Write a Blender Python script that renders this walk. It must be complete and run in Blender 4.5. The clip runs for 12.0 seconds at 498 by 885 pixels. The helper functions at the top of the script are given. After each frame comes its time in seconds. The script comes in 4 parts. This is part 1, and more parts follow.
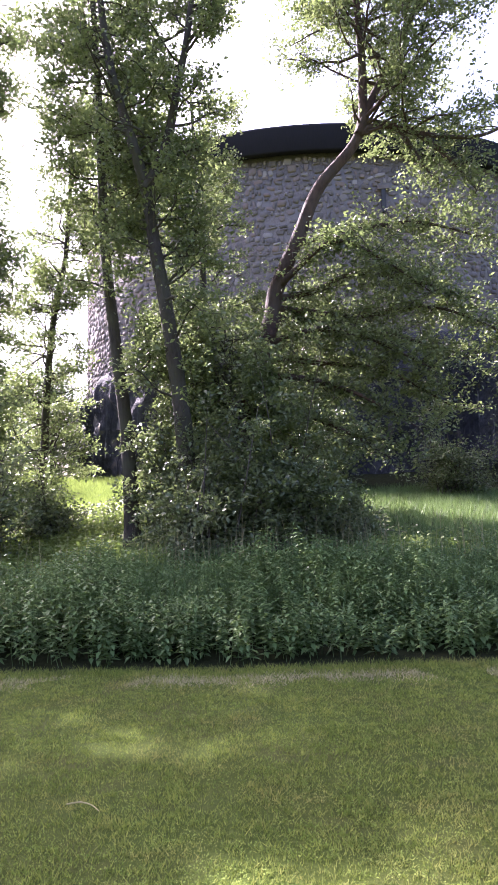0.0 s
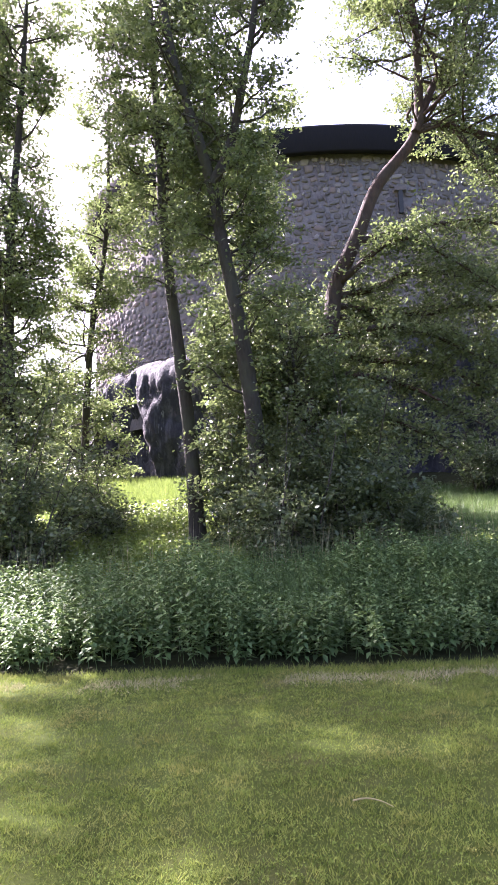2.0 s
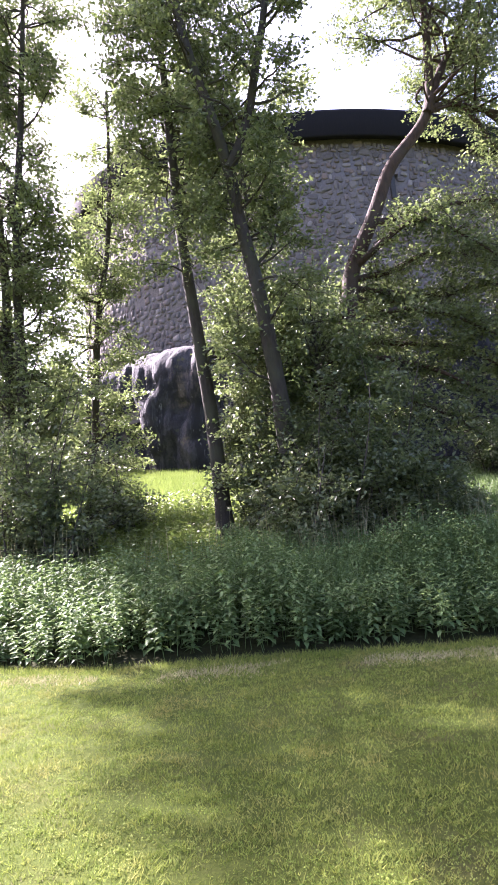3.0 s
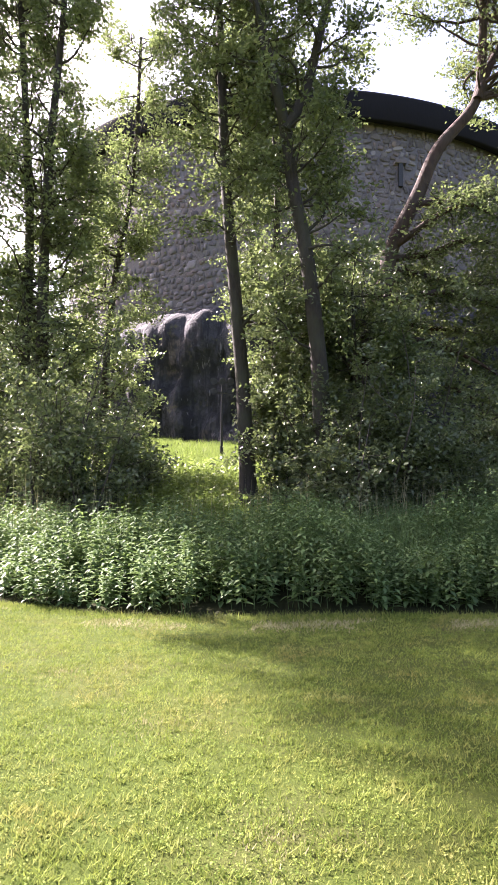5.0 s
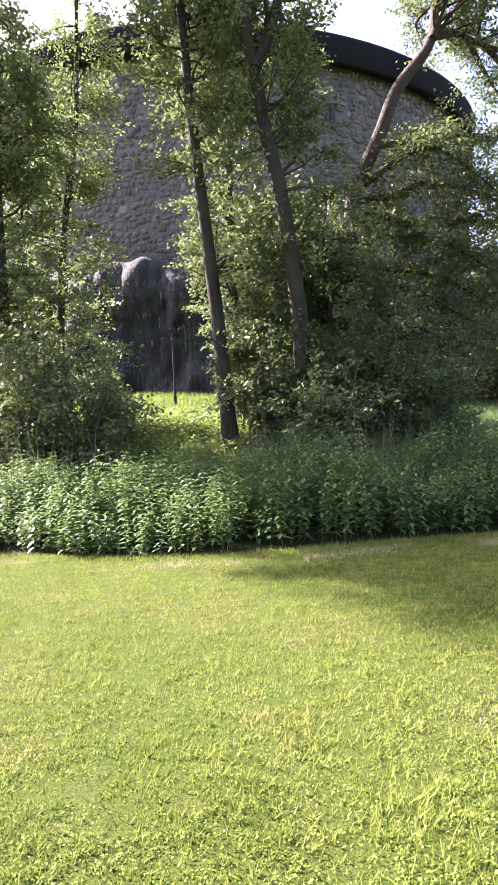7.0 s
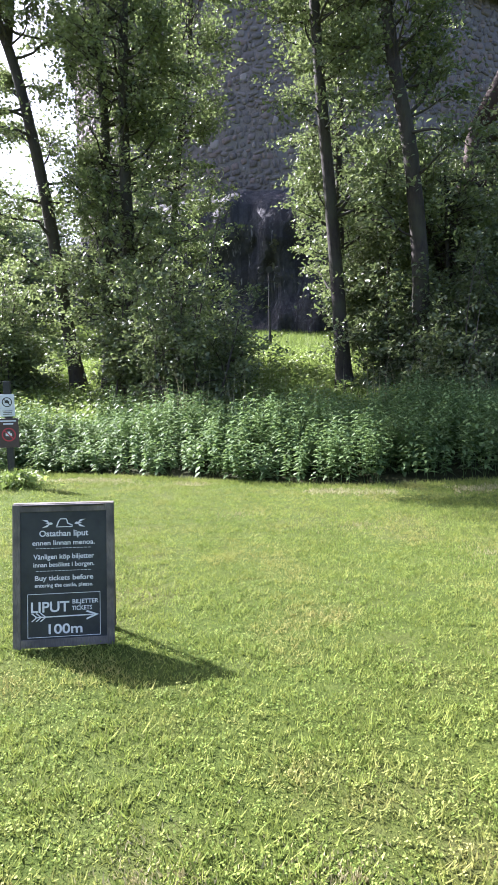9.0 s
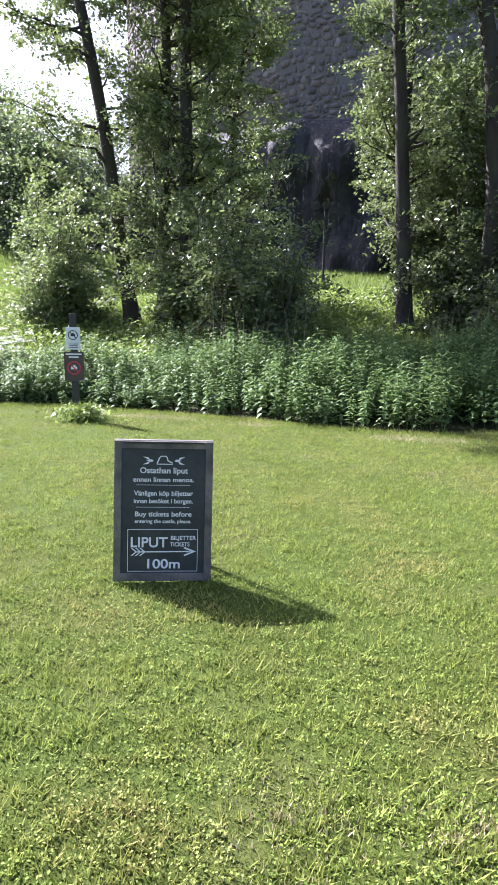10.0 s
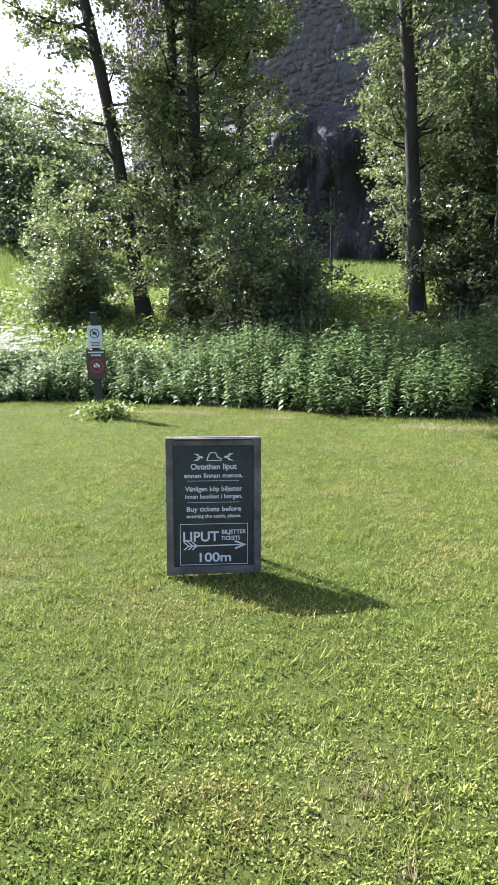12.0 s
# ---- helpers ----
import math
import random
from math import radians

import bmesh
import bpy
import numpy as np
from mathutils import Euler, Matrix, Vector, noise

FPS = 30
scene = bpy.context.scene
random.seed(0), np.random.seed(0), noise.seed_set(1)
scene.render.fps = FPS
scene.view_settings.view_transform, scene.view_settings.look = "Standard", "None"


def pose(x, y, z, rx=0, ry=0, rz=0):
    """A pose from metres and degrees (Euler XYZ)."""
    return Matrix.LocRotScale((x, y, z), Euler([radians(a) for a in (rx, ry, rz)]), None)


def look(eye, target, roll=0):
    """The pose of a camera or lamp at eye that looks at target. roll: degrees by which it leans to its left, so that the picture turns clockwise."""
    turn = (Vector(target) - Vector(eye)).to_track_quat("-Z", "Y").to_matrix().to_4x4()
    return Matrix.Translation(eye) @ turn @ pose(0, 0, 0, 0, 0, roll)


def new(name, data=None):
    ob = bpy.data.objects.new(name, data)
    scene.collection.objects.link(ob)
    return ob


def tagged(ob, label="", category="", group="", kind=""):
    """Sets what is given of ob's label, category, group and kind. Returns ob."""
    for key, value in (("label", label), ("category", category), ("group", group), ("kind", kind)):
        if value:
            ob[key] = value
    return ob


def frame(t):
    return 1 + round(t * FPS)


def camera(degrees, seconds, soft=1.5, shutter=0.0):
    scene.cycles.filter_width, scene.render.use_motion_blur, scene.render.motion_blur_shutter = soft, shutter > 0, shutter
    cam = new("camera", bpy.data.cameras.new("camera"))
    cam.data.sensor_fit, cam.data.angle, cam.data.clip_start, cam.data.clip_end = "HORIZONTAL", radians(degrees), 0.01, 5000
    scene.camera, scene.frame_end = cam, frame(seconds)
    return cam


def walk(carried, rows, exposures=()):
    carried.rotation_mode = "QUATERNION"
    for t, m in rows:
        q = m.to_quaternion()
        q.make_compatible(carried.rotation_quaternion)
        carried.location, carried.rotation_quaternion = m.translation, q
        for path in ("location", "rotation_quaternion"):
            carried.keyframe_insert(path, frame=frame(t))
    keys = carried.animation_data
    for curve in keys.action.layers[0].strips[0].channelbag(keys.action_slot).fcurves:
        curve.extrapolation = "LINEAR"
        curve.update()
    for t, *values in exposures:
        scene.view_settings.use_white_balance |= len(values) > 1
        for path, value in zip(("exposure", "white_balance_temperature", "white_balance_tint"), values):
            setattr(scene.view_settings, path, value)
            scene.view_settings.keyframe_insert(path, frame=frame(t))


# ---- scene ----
cam = camera(42.5, 12.0, soft=0.8)
PATH = [
    (0, (0.634, -0.329, 1.933), (0.554, 1.656, 2.164), -2.0),
    (0.5, (0.128, -0.284, 1.909), (0.101, 1.701, 2.15), -2.3),
    (1, (-0.383, -0.248, 1.886), (-0.296, 1.735, 2.136), -2.3),
    (1.5, (-0.868, -0.304, 1.906), (-0.839, 1.685, 2.115), -3.0),
    (2, (-1.391, -0.282, 1.916), (-1.421, 1.704, 2.152), -2.3),
    (2.5, (-1.942, -0.267, 1.903), (-1.829, 1.712, 2.169), -2.5),
    (3, (-2.448, -0.129, 1.86), (-2.423, 1.86, 2.069), -4.3),
    (3.5, (-2.948, -0.087, 1.826), (-2.943, 1.903, 2.026), -2.2),
    (3.7, (-3.13, -0.065, 1.814), (-3.103, 1.929, 1.965), -1.3),
    (5.3, (-4.525, 0.098, 1.548), (-4.308, 2.082, 1.685), -0.2),
    (5.5, (-4.69, 0.114, 1.522), (-4.427, 2.095, 1.608), -0.7),
    (6, (-5.066, 0.113, 1.526), (-4.681, 2.075, 1.577), -1.9),
    (6.5, (-5.44, 0.059, 1.518), (-4.979, 2.003, 1.595), -3.7),
    (6.8, (-5.669, 0.064, 1.474), (-5.174, 1.998, 1.592), -2.7),
    (7, (-5.779, 0.077, 1.506), (-5.368, 2.035, 1.491), -2.6),
    (7.2, (-5.945, 0.065, 1.493), (-5.553, 2.025, 1.557), -1.2),
    (8.8, (-7.121, -0.622, 1.562), (-6.894, 1.36, 1.412), -3.6),
    (9, (-7.264, -0.613, 1.58), (-7.047, 1.365, 1.379), -1.3),
    (9.5, (-7.484, -0.588, 1.59), (-7.29, 1.39, 1.368), 0.3),
    (10, (-7.651, -0.503, 1.585), (-7.552, 1.457, 1.202), 0.6),
    (10.5, (-7.754, -0.515, 1.598), (-7.693, 1.423, 1.106), -1.7),
    (11, (-7.853, -0.547, 1.615), (-7.809, 1.386, 1.104), -2.3),
    (11.5, (-7.895, -0.566, 1.62), (-7.838, 1.371, 1.125), -1.5),
    (12, (-7.901, -0.584, 1.629), (-7.824, 1.372, 1.219), -1.1),
]
walk(cam, [(t, look(eye, target, roll)) for t, eye, target, roll in PATH],
     exposures=[(0.0, 3.0, 5850, 40), (3.7, 2.95, 6000, 38), (5.5, 2.68, 6300, 31), (7.2, 2.8, 6150, 31), (8.8, 2.45, 5550, 25), (10.5, 2.15, 5550, 25), (12.0, 2.1, 5650, 24)])

# ---- world and sun ----
SUN_TO = Vector((-0.72, 0.69, 0.90)).normalized()
world = bpy.data.worlds.new("sky")
scene.world = world
world.use_nodes = True
wn = world.node_tree
sky = wn.nodes.new("ShaderNodeTexSky")
sky.sky_type = "NISHITA"
sky.sun_disc = False
sky.sun_elevation = math.asin(SUN_TO.z)
sky.sun_rotation = math.atan2(SUN_TO.x, SUN_TO.y)
sky.dust_density = 5.0
wn.links.new(sky.outputs[0], wn.nodes["Background"].inputs[0])
wn.nodes["Background"].inputs[1].default_value = 0.075
sun_data = bpy.data.lights.new("sun", "SUN")
sun_data.energy, sun_data.angle, sun_data.color = 5.0, radians(0.53), (1.0, 0.94, 0.84)
sun = new("sun", sun_data)
sun.matrix_world = look((0, 0, 60), Vector((0, 0, 60)) - SUN_TO)


# ---- materials ----
def material(name):
    m = bpy.data.materials.new(name)
    m.use_nodes = True
    t = m.node_tree
    return m, t, t.nodes["Principled BSDF"]


def node(t, kind, **values):
    n = t.nodes.new(kind)
    for k, v in values.items():
        n.inputs[k].default_value = v
    return n


def noise_tex(t, scale, detail=4.0, rough=0.6, stretch=None):
    co = t.nodes.new("ShaderNodeNewGeometry")
    n = node(t, "ShaderNodeTexNoise", Scale=scale, Detail=detail, Roughness=rough)
    if stretch:
        mp = node(t, "ShaderNodeMapping", Scale=stretch)
        t.links.new(co.outputs["Position"], mp.inputs[0])
        t.links.new(mp.outputs[0], n.inputs["Vector"])
    else:
        t.links.new(co.outputs["Position"], n.inputs["Vector"])
    return n.outputs["Fac"]


def ramp(t, fac, *stops):
    r = t.nodes.new("ShaderNodeValToRGB")
    while len(r.color_ramp.elements) < len(stops):
        r.color_ramp.elements.new(0.5)
    for e, (p, c) in zip(r.color_ramp.elements, stops):
        e.position, e.color = p, (*c, 1)
    t.links.new(fac, r.inputs[0])
    return r.outputs[0]


def mix(t, fac, a, b, blend="MIX"):
    n = t.nodes.new("ShaderNodeMix")
    n.data_type, n.blend_type = "RGBA", blend
    for value, sock in ((fac, n.inputs[0]), (a, n.inputs[6]), (b, n.inputs[7])):
        if isinstance(value, bpy.types.NodeSocket):
            t.links.new(value, sock)
        else:
            sock.default_value = value if isinstance(value, float) else (*value, 1)
    return n.outputs[2]


def bump(t, p, fac, strength, distance):
    b = node(t, "ShaderNodeBump", Strength=strength, Distance=distance)
    t.links.new(fac, b.inputs["Height"])
    t.links.new(b.outputs[0], p.inputs["Normal"])


def grained(name, dark, light, scale, rough=0.8, metal=0.0, strength=0.5, distance=0.01, big=None, stretch=None):
    """A surface with two scales of variation and a fine relief."""
    m, t, p = material(name)
    fine = noise_tex(t, scale, 6, 0.65, stretch)
    c = ramp(t, fine, (0.3, dark), (0.7, light))
    if big:
        c = mix(t, ramp(t, noise_tex(t, big[0], 3), (0.4, (0, 0, 0)), (0.65, (1, 1, 1))), c, big[1])
    t.links.new(c, p.inputs["Base Color"])
    p.inputs["Roughness"].default_value, p.inputs["Metallic"].default_value = rough, metal
    bump(t, p, fine, strength, distance)
    return m


def leafy(name, dark, mid, light, gloss=0.45, through_light=0.45, patch=None, speck=None):
    """Thin leaves that let light through; the colour varies from leaf to leaf and in patches."""
    m, t, p = material(name)
    geo = t.nodes.new("ShaderNodeNewGeometry")
    own = ramp(t, geo.outputs["Random Per Island"], (0.0, dark), (0.55, mid), (1.0, light))
    c = mix(t, ramp(t, noise_tex(t, 0.9, 2), (0.35, (0, 0, 0)), (0.65, (0.6, 0.6, 0.6))), own, light)
    if patch:
        c = mix(t, ramp(t, noise_tex(t, patch[0], 5, 0.65), (0.5, (0, 0, 0)), (0.68, (0.8, 0.8, 0.8))), c, patch[1])
    if speck:
        c = mix(t, ramp(t, noise_tex(t, speck[0], 3, 0.7), (0.38, (0.85, 0.85, 0.85)), (0.55, (0, 0, 0))), c, speck[1])
    t.links.new(c, p.inputs["Base Color"])
    p.inputs["Roughness"].default_value = gloss
    p.inputs["Specular IOR Level"].default_value = 0.22 if gloss > 0.7 else 0.45
    tr = t.nodes.new("ShaderNodeBsdfTranslucent")
    warm = mix(t, 0.4, c, (0.18, 0.25, 0.06))
    t.links.new(warm, tr.inputs[0])
    ms = node(t, "ShaderNodeMixShader", Fac=through_light)
    t.links.new(p.outputs[0], ms.inputs[1])
    t.links.new(tr.outputs[0], ms.inputs[2])
    t.links.new(ms.outputs[0], t.nodes["Material Output"].inputs[0])
    return m


LEAF_ALDER = leafy("alder_leaves", (0.036, 0.056, 0.024), (0.098, 0.132, 0.056), (0.23, 0.265, 0.115), 0.3, 0.42)
LEAF_DARK = leafy("shrub_leaves", (0.03, 0.047, 0.022), (0.083, 0.112, 0.05), (0.20, 0.235, 0.105), 0.3, 0.4)
LEAF_LIGHT = leafy("maple_leaves", (0.055, 0.08, 0.032), (0.122, 0.162, 0.064), (0.25, 0.295, 0.12), 0.32, 0.44)
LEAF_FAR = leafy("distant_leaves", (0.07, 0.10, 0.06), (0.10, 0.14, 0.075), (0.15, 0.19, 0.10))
NETTLE = leafy("nettle_leaves", (0.04, 0.08, 0.022), (0.10, 0.17, 0.05), (0.165, 0.255, 0.08), 0.55, 0.32)
BLADE = leafy("lawn_blades", (0.07, 0.12, 0.014), (0.215, 0.265, 0.044), (0.345, 0.375, 0.085), 0.75, 0.36, (1.3, (0.37, 0.31, 0.11)), (17, (0.11, 0.155, 0.022)))
CLOVER = leafy("clover_leaves", (0.09, 0.16, 0.02), (0.185, 0.265, 0.042), (0.265, 0.335, 0.068), 0.75, 0.3, (1.3, (0.35, 0.31, 0.11)), (17, (0.105, 0.155, 0.022)))
MEADOW = leafy("meadow_blades", (0.09, 0.14, 0.026), (0.16, 0.23, 0.045), (0.26, 0.33, 0.075), 0.5, 0.45)
STRAW = leafy("dry_grass", (0.22, 0.19, 0.09), (0.34, 0.29, 0.15), (0.48, 0.42, 0.24), 0.7, 0.25)
UMBEL = leafy("white_umbels", (0.55, 0.58, 0.48), (0.7, 0.72, 0.64), (0.8, 0.8, 0.74), 0.7, 0.3)
BARK = grained("alder_bark", (0.018, 0.014, 0.010), (0.052, 0.041, 0.030), 14, 0.9, 0, 0.9, 0.03,
               (1.3, (0.046, 0.045, 0.026)), (1, 1, 0.3))
BARK_RED = grained("pine_bark", (0.022, 0.013, 0.009), (0.085, 0.048, 0.034), 12, 0.9, 0, 0.9, 0.03,
                   (1.1, (0.06, 0.045, 0.035)), (1, 1, 0.35))
TWIG = grained("twig_bark", (0.03, 0.025, 0.02), (0.08, 0.065, 0.05), 30, 0.9)


def stone_material(name, single):
    """Fieldstone in greys, browns and reds that differ from stone to stone."""
    m, t, p = material(name)
    own = t.nodes.new("ShaderNodeObjectInfo").outputs["Random"] if single else t.nodes.new("ShaderNodeNewGeometry").outputs["Random Per Island"]
    c = ramp(t, own, (0.0, (0.065, 0.055, 0.055)), (0.3, (0.13, 0.115, 0.11)), (0.5, (0.20, 0.145, 0.125)), (0.7, (0.09, 0.082, 0.085)), (0.88, (0.16, 0.14, 0.13)), (1.0, (0.30, 0.27, 0.255)))
    fine = noise_tex(t, 6, 6, 0.7)
    c = mix(t, ramp(t, fine, (0.35, (0, 0, 0)), (0.7, (0.5, 0.5, 0.5))), c, (0.20, 0.175, 0.16))
    c = mix(t, ramp(t, noise_tex(t, 0.4, 3), (0.5, (0, 0, 0)), (0.7, (0.5, 0.5, 0.5))), c, (0.17, 0.16, 0.15))
    t.links.new(c, p.inputs["Base Color"])
    p.inputs["Roughness"].default_value = 0.9
    bump(t, p, fine, 0.7, 0.04)
    return m


STONE = stone_material("fieldstone", False)
STONE_SINGLE = stone_material("fieldstone_single", True)
MORTAR = grained("lime_mortar", (0.095, 0.08, 0.072), (0.22, 0.19, 0.17), 9, 0.95, 0, 0.8, 0.04, (0.5, (0.16, 0.15, 0.14)))
TARRED = grained("tarred_boards", (0.003, 0.003, 0.005), (0.007, 0.006, 0.009), 3, 1.0, 0, 0.3, 0.02, None, (6, 6, 0.3))
ROOFING = grained("roofing_felt", (0.02, 0.02, 0.022), (0.04, 0.04, 0.042), 3, 0.9)
BLACK_STEEL = grained("black_painted_steel", (0.012, 0.012, 0.013), (0.028, 0.028, 0.03), 40, 0.5, 0.0, 0.2, 0.002)
LENS_GLASS = grained("lamp_glass", (0.02, 0.02, 0.022), (0.045, 0.045, 0.05), 8, 0.15)
BOARD = grained("chalkboard_paint", (0.010, 0.014, 0.013), (0.022, 0.028, 0.026), 25, 0.6, 0, 0.2, 0.001, (6, (0.028, 0.034, 0.032)))
FRAME_WOOD = grained("weathered_frame_wood", (0.10, 0.09, 0.07), (0.21, 0.185, 0.15), 30, 0.7, 0, 0.5, 0.002,
                     (4, (0.055, 0.052, 0.045)), (6, 6, 0.5))
CHALK = grained("chalk_paint", (0.55, 0.57, 0.56), (0.78, 0.79, 0.77), 60, 0.9)
WHITE_PLATE = grained("white_sign_enamel", (0.55, 0.57, 0.60), (0.72, 0.74, 0.76), 12, 0.5)
BROWN_PLATE = grained("brown_sign_enamel", (0.045, 0.03, 0.028), (0.075, 0.05, 0.045), 12, 0.5)
RED_PRINT = grained("red_print", (0.35, 0.03, 0.05), (0.5, 0.05, 0.07), 20, 0.5)
BLACK_PRINT_AND_SHADE = grained("black_print_and_shade", (0.02, 0.02, 0.02), (0.04, 0.04, 0.04), 20, 0.6)


def rock_material():
    m, t, p = material("granite_rock")
    fine = noise_tex(t, 2.6, 9, 0.72)
    c = ramp(t, fine, (0.3, (0.028, 0.028, 0.031)), (0.7, (0.095, 0.094, 0.097)))
    pink = ramp(t, noise_tex(t, 0.45, 5, 0.65), (0.58, (0, 0, 0)), (0.66, (0.8, 0.8, 0.8)))
    c = mix(t, pink, c, (0.21, 0.165, 0.145))
    streak = ramp(t, noise_tex(t, 1.0, 5, 0.65, (2.4, 2.4, 0.09)), (0.42, (0, 0, 0)), (0.56, (0.9, 0.9, 0.9)))
    c = mix(t, streak, c, (0.024, 0.024, 0.028))
    lime = ramp(t, noise_tex(t, 1.0, 6, 0.65, (3.2, 3.2, 0.20)), (0.62, (0, 0, 0)), (0.68, (0.7, 0.7, 0.7)))
    c = mix(t, lime, c, (0.27, 0.27, 0.265))
    moss = ramp(t, noise_tex(t, 0.9, 6, 0.72), (0.60, (0, 0, 0)), (0.68, (0.8, 0.8, 0.8)))
    c = mix(t, moss, c, (0.11, 0.115, 0.04))
    t.links.new(c, p.inputs["Base Color"])
    p.inputs["Roughness"].default_value = 0.85
    flute = noise_tex(t, 1.0, 6, 0.6, (1.6, 1.6, 0.25))
    both = t.nodes.new("ShaderNodeMath")
    t.links.new(fine, both.inputs[0])
    t.links.new(flute, both.inputs[1])
    bump(t, p, both.outputs[0], 1.0, 0.3)
    return m


ROCK = rock_material()


def ground_material():
    """Mown turf up to the edge of the nettle bank, dark litter and soil behind it."""
    m, t, p = material("turf_and_soil")
    geo = t.nodes.new("ShaderNodeNewGeometry")
    xyz = t.nodes.new("ShaderNodeSeparateXYZ")
    t.links.new(geo.outputs["Position"], xyz.inputs[0])
    shift = node(t, "ShaderNodeMapRange")
    shift.interpolation_type = "SMOOTHSTEP"
    for k, v in zip(("From Min", "From Max", "To Min", "To Max"), (-3.6, -11.6, 8.05, 11.0)):
        shift.inputs[k].default_value = v
    t.links.new(xyz.outputs["X"], shift.inputs["Value"])
    over = t.nodes.new("ShaderNodeMath")
    over.operation = "SUBTRACT"
    t.links.new(xyz.outputs["Y"], over.inputs[0])
    t.links.new(shift.outputs[0], over.inputs[1])
    wob = t.nodes.new("ShaderNodeMath")
    wob.operation = "ADD"
    t.links.new(over.outputs[0], wob.inputs[0])
    ragged = node(t, "ShaderNodeMapRange")
    ragged.inputs["To Min"].default_value, ragged.inputs["To Max"].default_value = -0.35, 0.35
    t.links.new(noise_tex(t, 1.8, 4), ragged.inputs["Value"])
    t.links.new(ragged.outputs[0], wob.inputs[1])
    mask = node(t, "ShaderNodeMapRange")
    mask.inputs["From Min"].default_value, mask.inputs["From Max"].default_value = -0.12, 0.12
    t.links.new(wob.outputs[0], mask.inputs["Value"])
    fine = noise_tex(t, 55, 6, 0.7)
    turf = ramp(t, fine, (0.3, (0.036, 0.053, 0.010)), (0.7, (0.09, 0.112, 0.021)))
    dry = ramp(t, noise_tex(t, 1.1, 5, 0.65), (0.5, (0, 0, 0)), (0.72, (0.75, 0.75, 0.75)))
    turf = mix(t, dry, turf, (0.10, 0.095, 0.036))
    lush = ramp(t, noise_tex(t, 0.45, 3), (0.42, (0, 0, 0)), (0.6, (0.5, 0.5, 0.5)))
    turf = mix(t, lush, turf, (0.055, 0.085, 0.015))
    soil = ramp(t, noise_tex(t, 7, 6, 0.7), (0.3, (0.015, 0.017, 0.007)), (0.7, (0.04, 0.045, 0.016)))
    t.links.new(mix(t, mask.outputs[0], turf, soil), p.inputs["Base Color"])
    p.inputs["Roughness"].default_value = 0.95
    p.inputs["Specular IOR Level"].default_value = 0.08
    bump(t, p, fine, 0.8, 0.03)
    return m


GROUND = ground_material()

# ---- helpers for meshes ----
rng = np.random.default_rng(7)


def part(name, bm, mat, parent=None, label=""):
    """Links a bmesh as one mesh object under its thing."""
    me = bpy.data.meshes.new(name)
    bm.to_mesh(me)
    bm.free()
    me.materials.append(mat)
    ob = new(name, me)
    ob.parent = parent
    return tagged(ob, label)


def sheet(name, verts, faces, mat, parent=None, label="", smooth=False):
    """Links plain arrays of corners and faces as one mesh object."""
    me = bpy.data.meshes.new(name)
    verts = np.asarray(verts, dtype=np.float32)
    faces = np.asarray(faces, dtype=np.int32)
    n, k = faces.shape
    me.vertices.add(len(verts))
    me.vertices.foreach_set("co", verts.ravel())
    me.loops.add(n * k)
    me.loops.foreach_set("vertex_index", faces.ravel())
    me.polygons.add(n)
    me.polygons.foreach_set("loop_start", np.arange(0, n * k, k, dtype=np.int32))
    if smooth:
        me.polygons.foreach_set("use_smooth", np.ones(n, dtype=bool))
    me.update(calc_edges=True)
    me.materials.append(mat)
    ob = new(name, me)
    ob.parent = parent
    return tagged(ob, label)


def thing(name, at, label, category, group="", kind=""):
    ob = new(name)
    ob.matrix_world = pose(*at)
    return tagged(ob, label, category, group, kind)


def box(bm, lo, hi, bevel=0.0):
    m = Matrix.Translation([(a + b) / 2 for a, b in zip(lo, hi)]) @ Matrix.Diagonal([b - a for a, b in zip(lo, hi)] + [1])
    made = bmesh.ops.create_cube(bm, size=1, matrix=m)["verts"]
    if bevel:
        edges = list({e for v in made for e in v.link_edges})
        bmesh.ops.bevel(bm, geom=edges, offset=bevel, segments=2, affect="EDGES", profile=0.6)


def rod(bm, a, b, r, r2=None, sides=12):
    a, b = Vector(a), Vector(b)
    m = Matrix.Translation((a + b) / 2) @ (b - a).to_track_quat("Z", "Y").to_matrix().to_4x4()
    bmesh.ops.create_cone(bm, cap_ends=True, segments=sides, radius1=r, radius2=r if r2 is None else r2, depth=(b - a).length, matrix=m)


